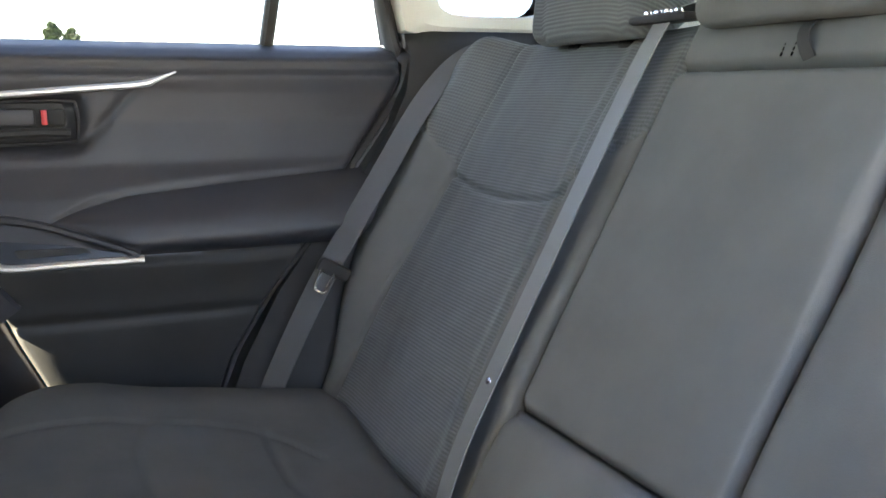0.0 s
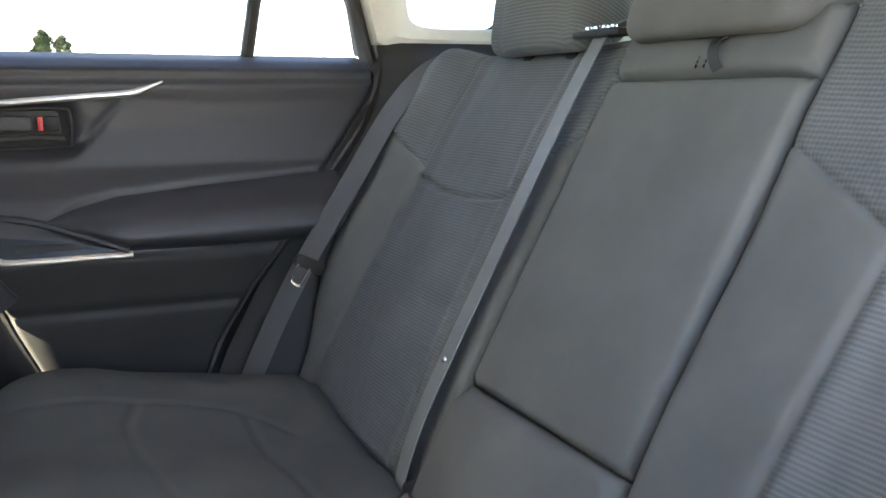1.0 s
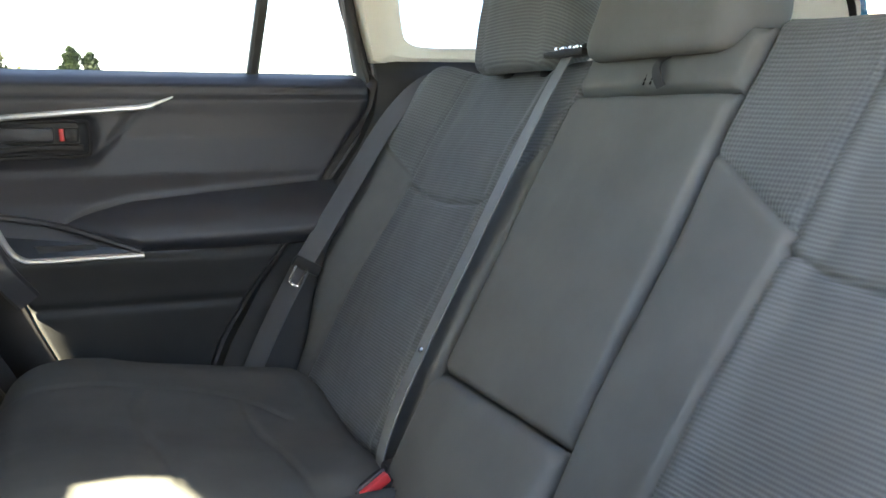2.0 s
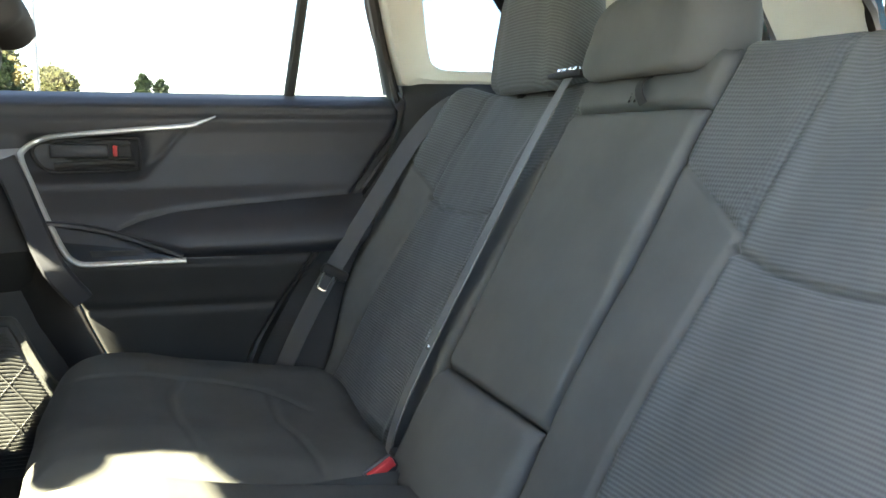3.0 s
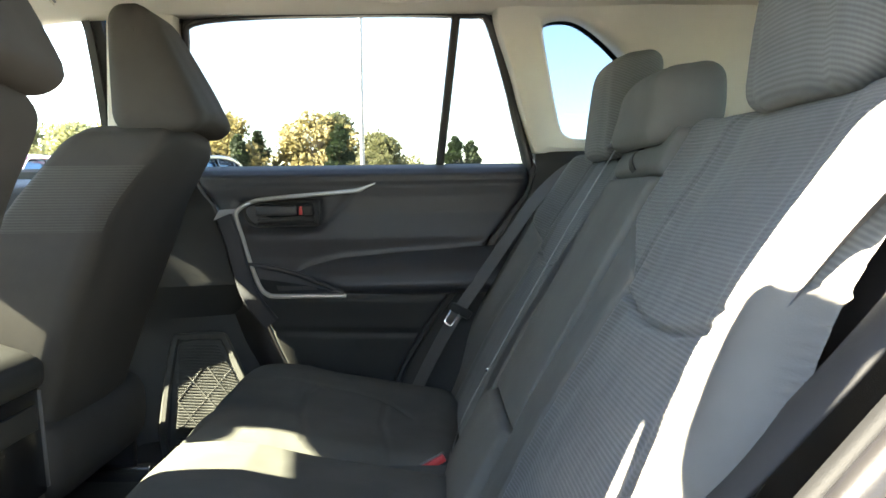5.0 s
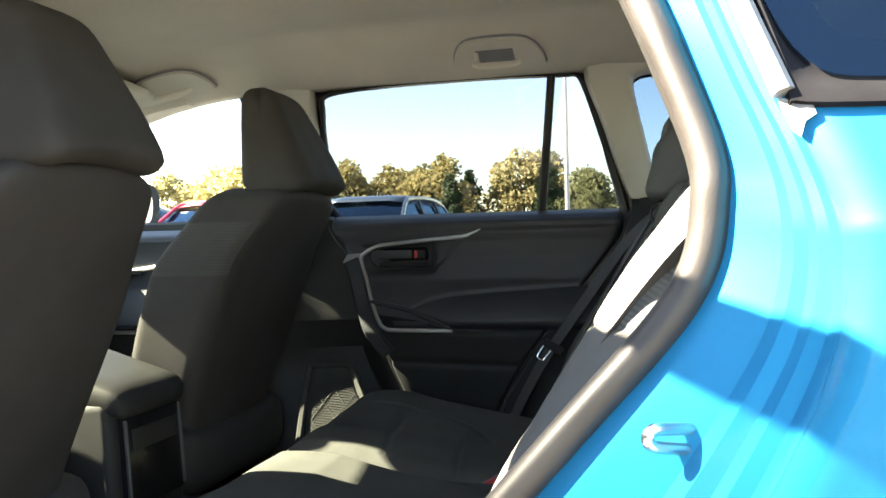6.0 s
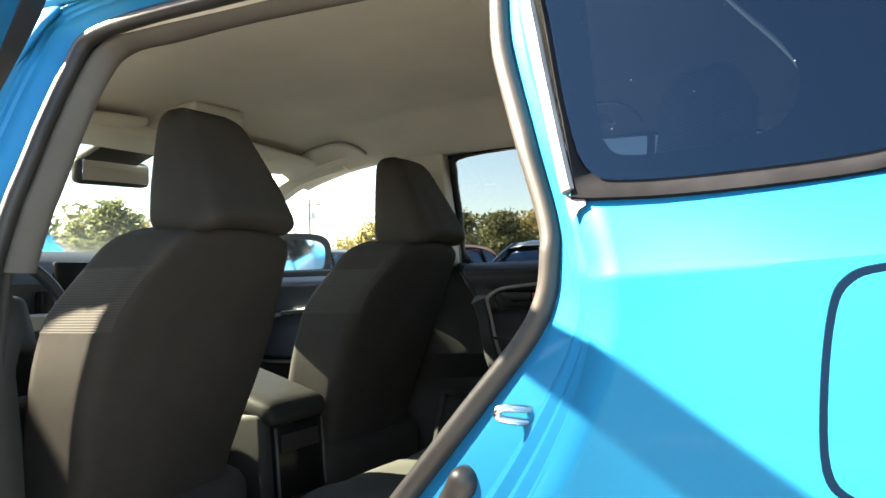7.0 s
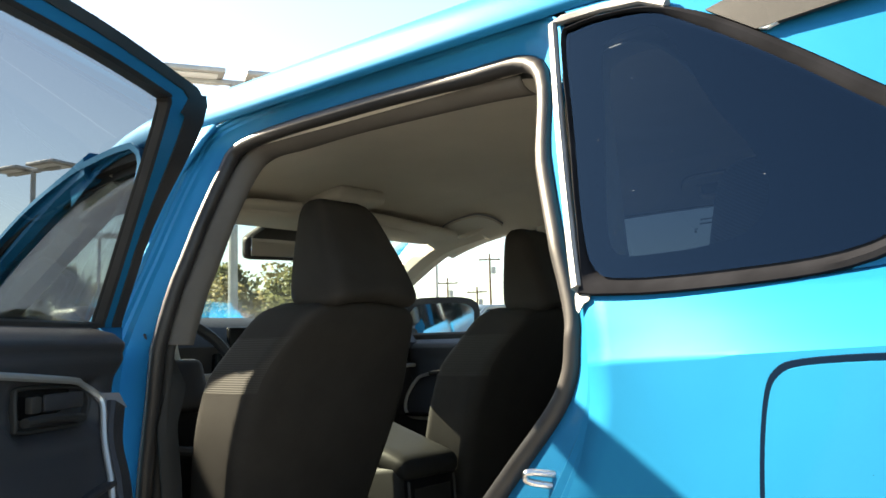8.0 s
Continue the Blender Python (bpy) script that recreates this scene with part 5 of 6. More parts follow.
# ---- front doors: inner trim, panes, frames, mirror ----
FWIN = [(-1.905, 1.052), (-1.80, 1.135), (-1.62, 1.262), (-1.46, 1.352), (-1.30, 1.402), (-1.15, 1.420), (-1.05, 1.424), (-1.018, 1.41), (-1.008, 1.30), (-1.002, 1.052)]
for s in (-1, 1):
    ob = thing("front_door", "closed front door with dark inner trim", "car door", "front doors", at=(-1.9, s * 0.88, 0.7))

    def P(x, z, y, s=s):
        return Vector((x, s * y, z))

    def fy(x, z):
        return float(np.interp(z, [0.42, 0.70, 0.77, 0.80, 0.88, 0.98, 1.03, 1.05], [0.70, 0.67, 0.650, 0.66, 0.70, 0.712, 0.708, 0.76]))
    made = pieces(span(-1.88, -1.00, 0.02), span(0.45, 1.05, 0.012), lambda x, z: P(x, z, fy(x, z)), lambda x, z: "upper_panel" if z > 0.88 else ("armrest_pad" if z > 0.77 else "lower_panel"))
    for key, bm in made.items():
        part(key, bm, M_soft if key != "lower_panel" else M_plast, ob)
    part("silver_strip", sweep(spline([P(x, z, fy(x, z) - 0.006) for x, z in ((-1.30, 0.945), (-1.40, 0.932), (-1.49, 0.918), (-1.53, 0.90), (-1.56, 0.84), (-1.545, 0.79), (-1.50, 0.768), (-1.36, 0.766), (-1.30, 0.766))], 5), slab_profile(0.012, 0.010, 0.5), (0, 1, 0)), M_silver, ob, "satin silver trim strip")
    part("door_lever", sweep(spline([P(x, z, fy(x, z) - 0.014) for x, z in ((-1.46, 0.925), (-1.40, 0.93), (-1.34, 0.932))], 4), slab_profile(0.016, 0.012, 0.6), (0, 1, 0)), M_chrome, ob, "chrome door lever")
    part("switch_plate", rbox(-1.52, -1.32, s * 0.655 - 0.04, s * 0.655 + 0.02, 0.775, 0.785, 0.003), M_blackgloss, ob)
    fp = spline([(x, z, 0) for x, z in FWIN], 4)
    c = Vector((-1.35, 1.15, 0))
    part("window_pane", loft([[P(c.x + (p.x - c.x) * f, c.y + (p.y - c.y) * f, pane_y(c.y + (p.y - c.y) * f) + 0.006) for p in fp] for f in (1.0, 0.75, 0.5, 0.25, 0.02)], True), M_glass, ob, "clear front window")
    flat = [(p.x, p.y) for p in fp]
    for nm, d0, d1, dy, mt, th in (("frame_seal", -0.004, 0.014, -0.012, M_rubber, 0.02), ("frame_face", 0.014, 0.036, 0.0, M_plast, 0.03), ("roof_moulding", 0.036, 0.050, 0.028, M_paint, 0.02)):
        a, b = grow_line(flat, d0), grow_line(flat, d1)
        rows = [[P(x, z, pane_y(z) + dy) for x, z in a], [P(x, z, pane_y(z) + dy) for x, z in b]]
        rows += [[p + Vector((0, s * th, 0)) for p in rows[1]], [p + Vector((0, s * th, 0)) for p in rows[0]]]
        part(nm, loft(rows, False, True), mt, ob)
    part("sill_wiper", sweep([P(x, 1.06, 0.80) for x in span(-1.92, -1.0, 0.1)], slab_profile(0.03, 0.03, 0.5), (0, 0, 1)), M_rubber, ob)
    mir = part("mirror_shell", soft((0.075, 0.125, 0.080), 0.05, 9, lambda p, s=s: Vector((-1.735 + p.x + 0.40 * p.y * s, s * (0.985 + p.y * s), 1.125 + p.z))), M_paint, ob, "blue door mirror with black rim")

    def oval(a, b):
        return [(a * math.copysign(abs(math.cos(k * math.pi / 18)) ** 0.55, math.cos(k * math.pi / 18)), b * math.copysign(abs(math.sin(k * math.pi / 18)) ** 0.55, math.sin(k * math.pi / 18))) for k in range(36)]

    def face(a, b, d, s=s):
        return Vector((-1.690 + 0.56 * a * s + 0.06 * b + d, s * 0.990 + a, 1.130 + b + 0.02 * a * s))

    part("mirror_rim", plate(oval(0.150, 0.094), face, 0.040, 0.007), M_plast, mir)
    b = plate(oval(0.124, 0.068), lambda a, b, d: face(a, b, d + 0.041), 0.003)
    part("mirror_glass", b, M_mirror, mir, "door mirror glass")
    part("mirror_foot", rbox(-1.80, -1.70, s * 0.87 - 0.04, s * 0.87 + 0.04, 1.055, 1.10, 0.015), M_plast, mir)

# added dark sheet stands in for the shade in the gap behind the closed door
# bulging black seal that shows round the closed door's rear edge, with the thin lip of the side trim beside it
GAP = spline([(-0.078, 0.712, 1.395), (-0.050, 0.742, 1.30), (-0.022, 0.765, 1.18), (0.002, 0.778, 1.09), (0.010, 0.768, 1.045), (0.004, 0.758, 1.008), (-0.022, 0.748, 0.972), (-0.075, 0.738, 0.905), (-0.150, 0.728, 0.812), (-0.226, 0.722, 0.713), (-0.290, 0.715, 0.610), (-0.335, 0.705, 0.500)], 6)
gs = part("gap_seal", sweep(GAP, ring_profile(0.013, 10, 0.016), (0, 1, 0)), M_rubber, car, "black rubber seal round the closed door")
part("seal_lip", sweep([p + Vector((0.016, -0.014, 0.006)) for p in GAP[18:]], ring_profile(0.0035, 8), (0, 1, 0)), M_lip, gs)
part("gap_shade", loft([[Vector((side_at(DOOR_REAR, z) + d, y, z)) for d, y in ((-0.05, 0.765), (0.02, 0.772), (0.12, 0.785))] for z in span(0.46, 1.06, 0.05)]), M_rubber, car)


# ---- front seats, console, dash ----
def front_seat():
    ob = thing("front_seat", "dark cloth front seat with tall headrest, seen from behind", "car seat", "front seats")

    TALL = 0.56

    def back(p):
        f = (p.z + TALL / 2) / TALL
        w = 1.0 - 0.27 * step(0.72, 1.02, f) ** 1.3 + 0.02 * math.sin(math.pi * f) - 0.16 * (1 - step(0.1, 0.65, f))
        y = p.y * w
        x = p.x
        if p.x < 0:
            x -= 0.045 * step(0.55, 1.0, abs(p.y) / 0.235) * (1 - step(0.75, 1.0, f))
        else:
            x += 0.010 * math.cos(p.y / 0.235 * 1.4) - 0.006 * math.sin(f * 5) + 0.034 * step(0.78, 1.0, f)
        z = p.z + 0.035 * step(0.75, 1.0, f) - 0.02 * step(0.5, 1.0, abs(p.y) / 0.235) * step(0.7, 1.0, f)
        x += 0.0015 * noise.noise((p.y * 9, p.z * 9, 7.0))
        return Vector((-0.237 + x + 0.34 * (z + TALL / 2), y, 0.535 + TALL / 2 + z))

    def band(low, high, e):
        """The backrest's cover, cut to the band between two heights, on one side; or all but those bands."""
        bm = soft((0.070, 0.226, TALL / 2), 0.034, 25, back)
        bm.faces.ensure_lookup_table()
        bm.normal_update()
        gone = [f for f in bm.faces if (low < f.calc_center_median().z < high and f.normal.y * (e or (1 if f.normal.y > 0 else -1)) > 0.55) != (e != 0)]
        bmesh.ops.delete(bm, geom=gone, context="FACES")
        return bm
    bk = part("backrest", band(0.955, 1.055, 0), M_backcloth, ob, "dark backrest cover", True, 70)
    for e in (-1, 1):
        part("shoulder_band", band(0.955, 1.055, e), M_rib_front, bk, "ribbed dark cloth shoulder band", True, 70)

    def face(y0, y1, z0, z1, nm, mt):
        def pt(y, z):
            f = (z - 0.535) / TALL
            dx = -0.316 + 0.34 * (z - 0.535)
            dx -= 0.040 * step(0.55, 1.0, abs(y) / 0.235) * (1 - step(0.75, 1.0, f))
            d = min(y - y0, y1 - y, z - z0, z1 - z)
            return Vector((dx + roll(d, 0.012) - 0.003, y, z))
        part(nm, pieces(span(y0, y1, 0.012), span(z0, z1, 0.012), pt, lambda a, b: 0)[0], mt, bk, "", True, 80)
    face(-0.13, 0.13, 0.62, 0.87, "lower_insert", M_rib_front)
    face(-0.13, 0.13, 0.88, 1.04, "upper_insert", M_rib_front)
    H = 0.228

    def head(p):
        f = (p.z + H / 2) / H
        y = p.y * (0.96 - 0.40 * max(0.0, f) ** 1.4)
        z = p.z - 0.018 * (p.y / 0.137) ** 2 * (1 - step(0.0, 0.4, f))
        x = p.x * (1 - 0.15 * f)
        if p.x > 0:
            x += 0.050 * (1 - f) - 0.030 * f - 0.014 * (1 - step(0.0, 0.12, f))
        if p.x > 0:
            x -= (1 - step(0.6, 0.9, f)) * 0.003 * (math.exp(-((p.y + 0.055) / 0.006) ** 2) + math.exp(-((p.y - 0.055) / 0.006) ** 2))
        return Vector((0.020 + x - 0.03 * f, y, 1.125 + H / 2 + z))
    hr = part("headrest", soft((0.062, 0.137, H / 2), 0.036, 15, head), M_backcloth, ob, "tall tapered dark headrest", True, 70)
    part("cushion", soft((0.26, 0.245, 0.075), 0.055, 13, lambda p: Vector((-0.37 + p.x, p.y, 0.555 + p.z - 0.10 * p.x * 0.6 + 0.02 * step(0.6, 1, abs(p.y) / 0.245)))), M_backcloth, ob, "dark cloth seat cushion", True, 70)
    part("side_valance", rbox(-0.60, -0.20, 0.235, 0.265, 0.40, 0.56, 0.012), M_plast, ob)
    part("side_valance", rbox(-0.60, -0.20, -0.265, -0.235, 0.40, 0.56, 0.012), M_plast, ob)
    for e in (-1, 1):
        part("seat_rail", rbox(-0.62, -0.10, e * 0.20 - 0.02, e * 0.20 + 0.02, 0.386, 0.42, 0.004), M_steel, ob)
        part("rail_bracket", rbox(-0.24, -0.14, e * 0.21 - 0.012, e * 0.21 + 0.012, 0.41, 0.57, 0.004), M_plast, ob)
    return ob


seat = front_seat()
seat.matrix_basis = pose(-0.745, 0.358, 0)
copy_thing(seat, pose(-0.745, -0.395, 0))

console = thing("centre_console", "black centre console with padded armrest lid", "console", at=(-1.1, 0.02, 0.4))
part("console_body", rbox(-1.55, -0.885, -0.095, 0.135, 0.40, 0.73, 0.02, 3, lambda p: Vector((p.x + (0.06 * (0.73 - p.z) if p.x > -1.0 else 0), p.y, p.z - (0.08 if p.x < -1.3 and p.z > 0.6 else 0)))), M_plast, console)
part("armrest_lid", soft((0.165, 0.112, 0.030), 0.026, 9, lambda p: Vector((-1.025 + p.x, 0.02 + p.y, 0.765 + p.z - 0.05 * (p.x / 0.165)))), M_plast, console, "black padded console lid in sun", True, 70)
vent = part("vent_panel", rbox(-0.895, -0.872, -0.07, 0.11, 0.52, 0.70, 0.006, 2, lambda p: Vector((p.x + 0.06 * (0.73 - p.z), p.y, p.z))), M_blackgloss, console, "gloss black rear panel of the console")
for y in (-0.068, 0.108):
    part("vent_edge", rbox(-0.874, -0.868, y - 0.003, y + 0.003, 0.53, 0.69, 0.001, 1, lambda p: Vector((p.x + 0.06 * (0.73 - p.z), p.y, p.z))), M_lip, vent)
part("vent_slot", rbox(-0.872, -0.868, -0.05, 0.09, 0.63, 0.67, 0.001, 1, lambda p: Vector((p.x + 0.06 * (0.73 - p.z), p.y, p.z))), M_plast, vent)
part("selector", sweep(spline([(-1.38, 0.03, 0.64), (-1.38, 0.03, 0.74), (-1.375, 0.03, 0.80)], 4), ring_profile(0.016, 10), (1, 0, 0)), M_plast, console)
part("selector_knob", soft((0.03, 0.026, 0.035), 0.022, 7, lambda p: Vector((-1.375 + p.x, 0.03 + p.y, 0.82 + p.z))), M_silver, console, "silver-topped gear selector")

dash = thing("dashboard", "black dashboard under the windscreen", "dashboard", at=(-1.8, 0, 0.45))
rows = []
for y in span(-0.74, 0.74, 0.06):
    bul = 0.02 * math.cos(y * 2.0)
    rows.append([Vector((x - bul, y, z)) for x, z in ((-2.02, 1.075), (-1.85, 1.140), (-1.70, 1.135), (-1.61, 1.10), (-1.56, 1.04), (-1.575, 0.95), (-1.55, 0.88), (-1.58, 0.78), (-1.66, 0.68), (-1.78, 0.60), (-1.86, 0.45))])
part("dash_top", loft(rows), M_soft, dash, "soft black dash top")
part("dash_strip", sweep([Vector((-1.562 + 0.02 * (1 - math.cos(y * 2)), y, 0.955)) for y in span(-0.70, 0.70, 0.1)], slab_profile(0.014, 0.02, 0.5), (1, 0, 0)), M_silver, dash)
part("centre_screen", rbox(-1.60, -1.578, -0.10, 0.14, 1.00, 1.10, 0.006), M_blackgloss, dash, "black centre screen")
for y0, y1 in ((-0.70, -0.60), (-0.16, -0.12), (0.16, 0.20), (0.60, 0.70)):
    part("air_vent", rbox(-1.590, -1.560, y0, y1, 0.96, 1.02, 0.005), M_blackgloss, dash)
part("cluster_hood", soft((0.09, 0.19, 0.045), 0.035, 9, lambda p: Vector((-1.68 + p.x, -0.395 + p.y, 1.115 + p.z))), M_soft, dash)

wheel = thing("steering_wheel", "black steering wheel with silver spokes", "steering wheel", at=(-1.42, -0.395, 0.93))
m = Matrix.Translation((-1.38, -0.395, 0.945)) @ Matrix.Rotation(radians(68), 4, "Y")
b = sweep([Vector((0.185 * math.cos(2 * math.pi * k / 48), 0.185 * math.sin(2 * math.pi * k / 48), 0)) for k in range(48)], ring_profile(0.015, 10), (0, 0, 1), True)
b.transform(m)
part("wheel_ring", b, M_soft, wheel)
b = soft((0.075, 0.085, 0.03), 0.028, 7, lambda p: p + Vector((0, 0, -0.02)))
b.transform(m)
part("hub", b, M_soft, wheel)
for a in (0, 180, 90):
    b = rbox(0.06, 0.18, -0.018, 0.018, -0.012, 0.0, 0.005)
    b.transform(m @ Matrix.Rotation(radians(a + 90), 4, "Z"))
    part("spoke", b, M_silver, wheel)
b = lathe([(0.035, -0.20), (0.045, -0.05), (0.05, -0.03)], 16)
b.transform(m)
part("column", b, M_plast, wheel)
part("stalk", sweep([Vector((-1.46, -0.45, 0.98)), Vector((-1.44, -0.58, 1.01)), Vector((-1.43, -0.60, 1.015))], ring_profile(0.008, 8)), M_plast, wheel)

rear_mirror = thing("rear_view_mirror", "black rear-view mirror hung from the windscreen", "mirror", at=(-1.56, 0.02, 1.42))
part("shell", soft((0.020, 0.125, 0.036), 0.018, 9, lambda p: Vector((-1.505 + p.x, 0.022 + p.y, 1.345 + p.z + 0.03 * p.y))), M_plast, rear_mirror)
part("glass", rbox(-1.487, -1.484, -0.090, 0.134, 1.317, 1.373, 0.001, 1, lambda p: Vector((p.x, p.y, p.z + 0.03 * (p.y - 0.022)))), M_mirror, rear_mirror, "mirror glass")
part("stem", sweep([Vector((-1.515, 0.022, 1.36)), Vector((-1.50, 0.01, 1.40)), Vector((-1.47, 0.0, 1.455))], ring_profile(0.010, 8), (0, 1, 0)), M_plast, rear_mirror)
part("sensor_box", rbox(-1.545, -1.33, -0.085, 0.10, 1.412, 1.442, 0.012, 2, lambda p: Vector((p.x, p.y, p.z + 0.33 * (p.x + 1.36)))), M_plast, rear_mirror)
for s in (-1, 1):
    v = thing("sun_visor", "cream sun visor folded up at the roof", "sun visor", "sun visors", at=(-1.25, s * 0.33, 1.43))
    part("flap", rbox(-1.335, -1.19, s * 0.33 - 0.20, s * 0.33 + 0.20, 1.412, 1.432, 0.009, 3, lambda p: Vector((p.x, p.y, p.z + 0.12 * (p.x + 1.26) - 0.18 * max(0, abs(p.y) - 0.40)))), M_cream, v)
    part("hinge_rod", sweep([Vector((-1.32, s * 0.53, 1.40)), Vector((-1.32, s * 0.13, 1.42))], ring_profile(0.005, 8)), M_creamp, v)
oc = thing("overhead_console", "cream overhead console with lamps", "console", at=(-1.2, 0, 1.45))
part("housing", rbox(-1.33, -1.08, -0.09, 0.09, 1.428, 1.468, 0.014, 3, lambda p: Vector((p.x, p.y, p.z + 0.10 * (p.x + 1.2)))), M_creamp, oc)
for y in (-0.045, 0.045):
    part("lamp_lens", rbox(-1.262, -1.232, y - 0.022, y + 0.022, 1.420, 1.428, 0.003), M_white, oc)
    part("lamp_switch", rbox(-1.222, -1.200, y - 0.020, y + 0.020, 1.415, 1.430, 0.003), M_plast, oc)

# ---- floor mat leaning in the far footwell ----
floor_mat = thing("floor_mat", "black ribbed rubber floor mat with raised rim", "floor mat", at=(-0.75, 0.6, 0.42))


def mat_pt(a, b, d):
    """a along the car, b up the leaning mat, d off its face."""
    return Vector((-0.755 + a, 0.692 - 0.06 * (1 - b / 0.26) - d, 0.415 + b - 0.35 * max(0, a - 0.02) * (b / 0.26)))


MO = [(-0.075, -0.025), (0.14, -0.025), (0.14, 0.10), (0.085, 0.19), (0.045, 0.262), (0.03, 0.268), (-0.045, 0.262), (-0.075, 0.235)]
part("sheet", plate(MO, lambda a, b, d: mat_pt(a, b, d), 0.006), M_matrub, floor_mat)
part("rim", sweep(spline([mat_pt(a, b, 0.009) for a, b in MO], 3, True), slab_profile(0.018, 0.014, 0.6), (0, 1, 0), True), M_matrub, floor_mat, "raised mat rim")
for k in range(36):
    b = 0.02 + k * 0.0064
    hi = min(0.13, 0.135 if b < 0.10 else 0.135 - (b - 0.10) * 0.62)
    part("rib", sweep([mat_pt(-0.06, b, 0.0075), mat_pt(hi * 0.5, b, 0.0075), mat_pt(hi - 0.015, b, 0.0075)], slab_profile(0.0034, 0.003), (0, 1, 0)), M_matrub, floor_mat)
for a0, b0, a1, b1 in ((-0.06, 0.05, 0.06, 0.20), (0.0, 0.03, 0.09, 0.15), (-0.06, 0.12, 0.02, 0.23), (-0.06, 0.20, 0.10, 0.03), (-0.03, 0.24, 0.11, 0.07), (-0.06, 0.12, 0.02, 0.03)):
    part("groove_bar", sweep([mat_pt(a0, b0, 0.0095), mat_pt(a1, b1, 0.0095)], slab_profile(0.0022, 0.002), (0, 1, 0)), M_matrub, floor_mat)


# ---- outside: asphalt, parked cars, lamp posts, poles, trees, a hall ----
def asphalt():
    m, nt, b = nodes_of("worn_asphalt")
    big, fine = noise_of(nt, 0.15, 6), noise_of(nt, 60, 4)
    mix = nt.nodes.new("ShaderNodeMixRGB")
    mix.blend_type = "MULTIPLY"
    mix.inputs[0].default_value = 1
    nt.links.new(ramp_of(nt, big.outputs["Fac"], (0.075, 0.073, 0.07), (0.13, 0.126, 0.12)).outputs[0], mix.inputs[1])
    nt.links.new(ramp_of(nt, fine.outputs["Fac"], (0.6,) * 3, (1.2,) * 3).outputs[0], mix.inputs[2])
    nt.links.new(mix.outputs[0], b.inputs["Base Color"])
    b.inputs["Roughness"].default_value = 0.9
    bp = node(nt, "ShaderNodeBump", Strength=0.5, Distance=0.004)
    nt.links.new(fine.outputs["Fac"], bp.inputs["Height"])
    nt.links.new(bp.outputs[0], b.inputs["Normal"])
    return m


ground = part("ground", loft([[Vector((x, y, 0)) for y in span(-900, 900, 150)] for x in span(-900, 900, 150)]), asphalt(), None)
tagged(ground, "worn grey asphalt of a car park", "ground", kind="structure")
M_line = mat("bay_paint", (0.7, 0.7, 0.68), 0.7, var=0.15, scale=30)
for k in range(-3, 4):
    ln = part("bay_marking", rbox(-2.6, 2.2, 3.0 * k + 1.35, 3.0 * k + 1.45, 0.0, 0.004, 0.0), M_line, None)
    tagged(ln, "worn white parking bay line on asphalt", "road marking", "bay lines", "structure")

M_bark = mat("bark", (0.10, 0.075, 0.05), 0.9, var=0.3, scale=3, grain=40, bump=0.8, dist=0.02)


def leaf_mat(name, a, b):
    m, nt, bs = nodes_of(name)
    g = nt.nodes.new("ShaderNodeNewGeometry")
    r = nt.nodes.new("ShaderNodeValToRGB")
    r.color_ramp.elements[0].color, r.color_ramp.elements[1].color = (*a, 1), (*b, 1)
    nt.links.new(g.outputs["Random Per Island"], r.inputs[0])
    nt.links.new(r.outputs[0], bs.inputs["Base Color"])
    bs.inputs["Roughness"].default_value = 0.7
    bs.inputs["Transmission Weight"].default_value = 0.0
    tr = nt.nodes.new("ShaderNodeBsdfTranslucent")
    nt.links.new(r.outputs[0], tr.inputs[0])
    mx = nt.nodes.new("ShaderNodeMixShader")
    mx.inputs[0].default_value = 0.45
    nt.links.new(bs.outputs[0], mx.inputs[1])
    nt.links.new(tr.outputs[0], mx.inputs[2])
    nt.links.new(mx.outputs[0], nt.nodes["Material Output"].inputs[0])
    return m


L_green = leaf_mat("green_leaves", (0.085, 0.10, 0.045), (0.20, 0.205, 0.105))
L_yellow = leaf_mat("yellowing_leaves", (0.17, 0.16, 0.070), (0.33, 0.28, 0.130))
L_dark = leaf_mat("pine_needles", (0.016, 0.034, 0.016), (0.05, 0.075, 0.032))


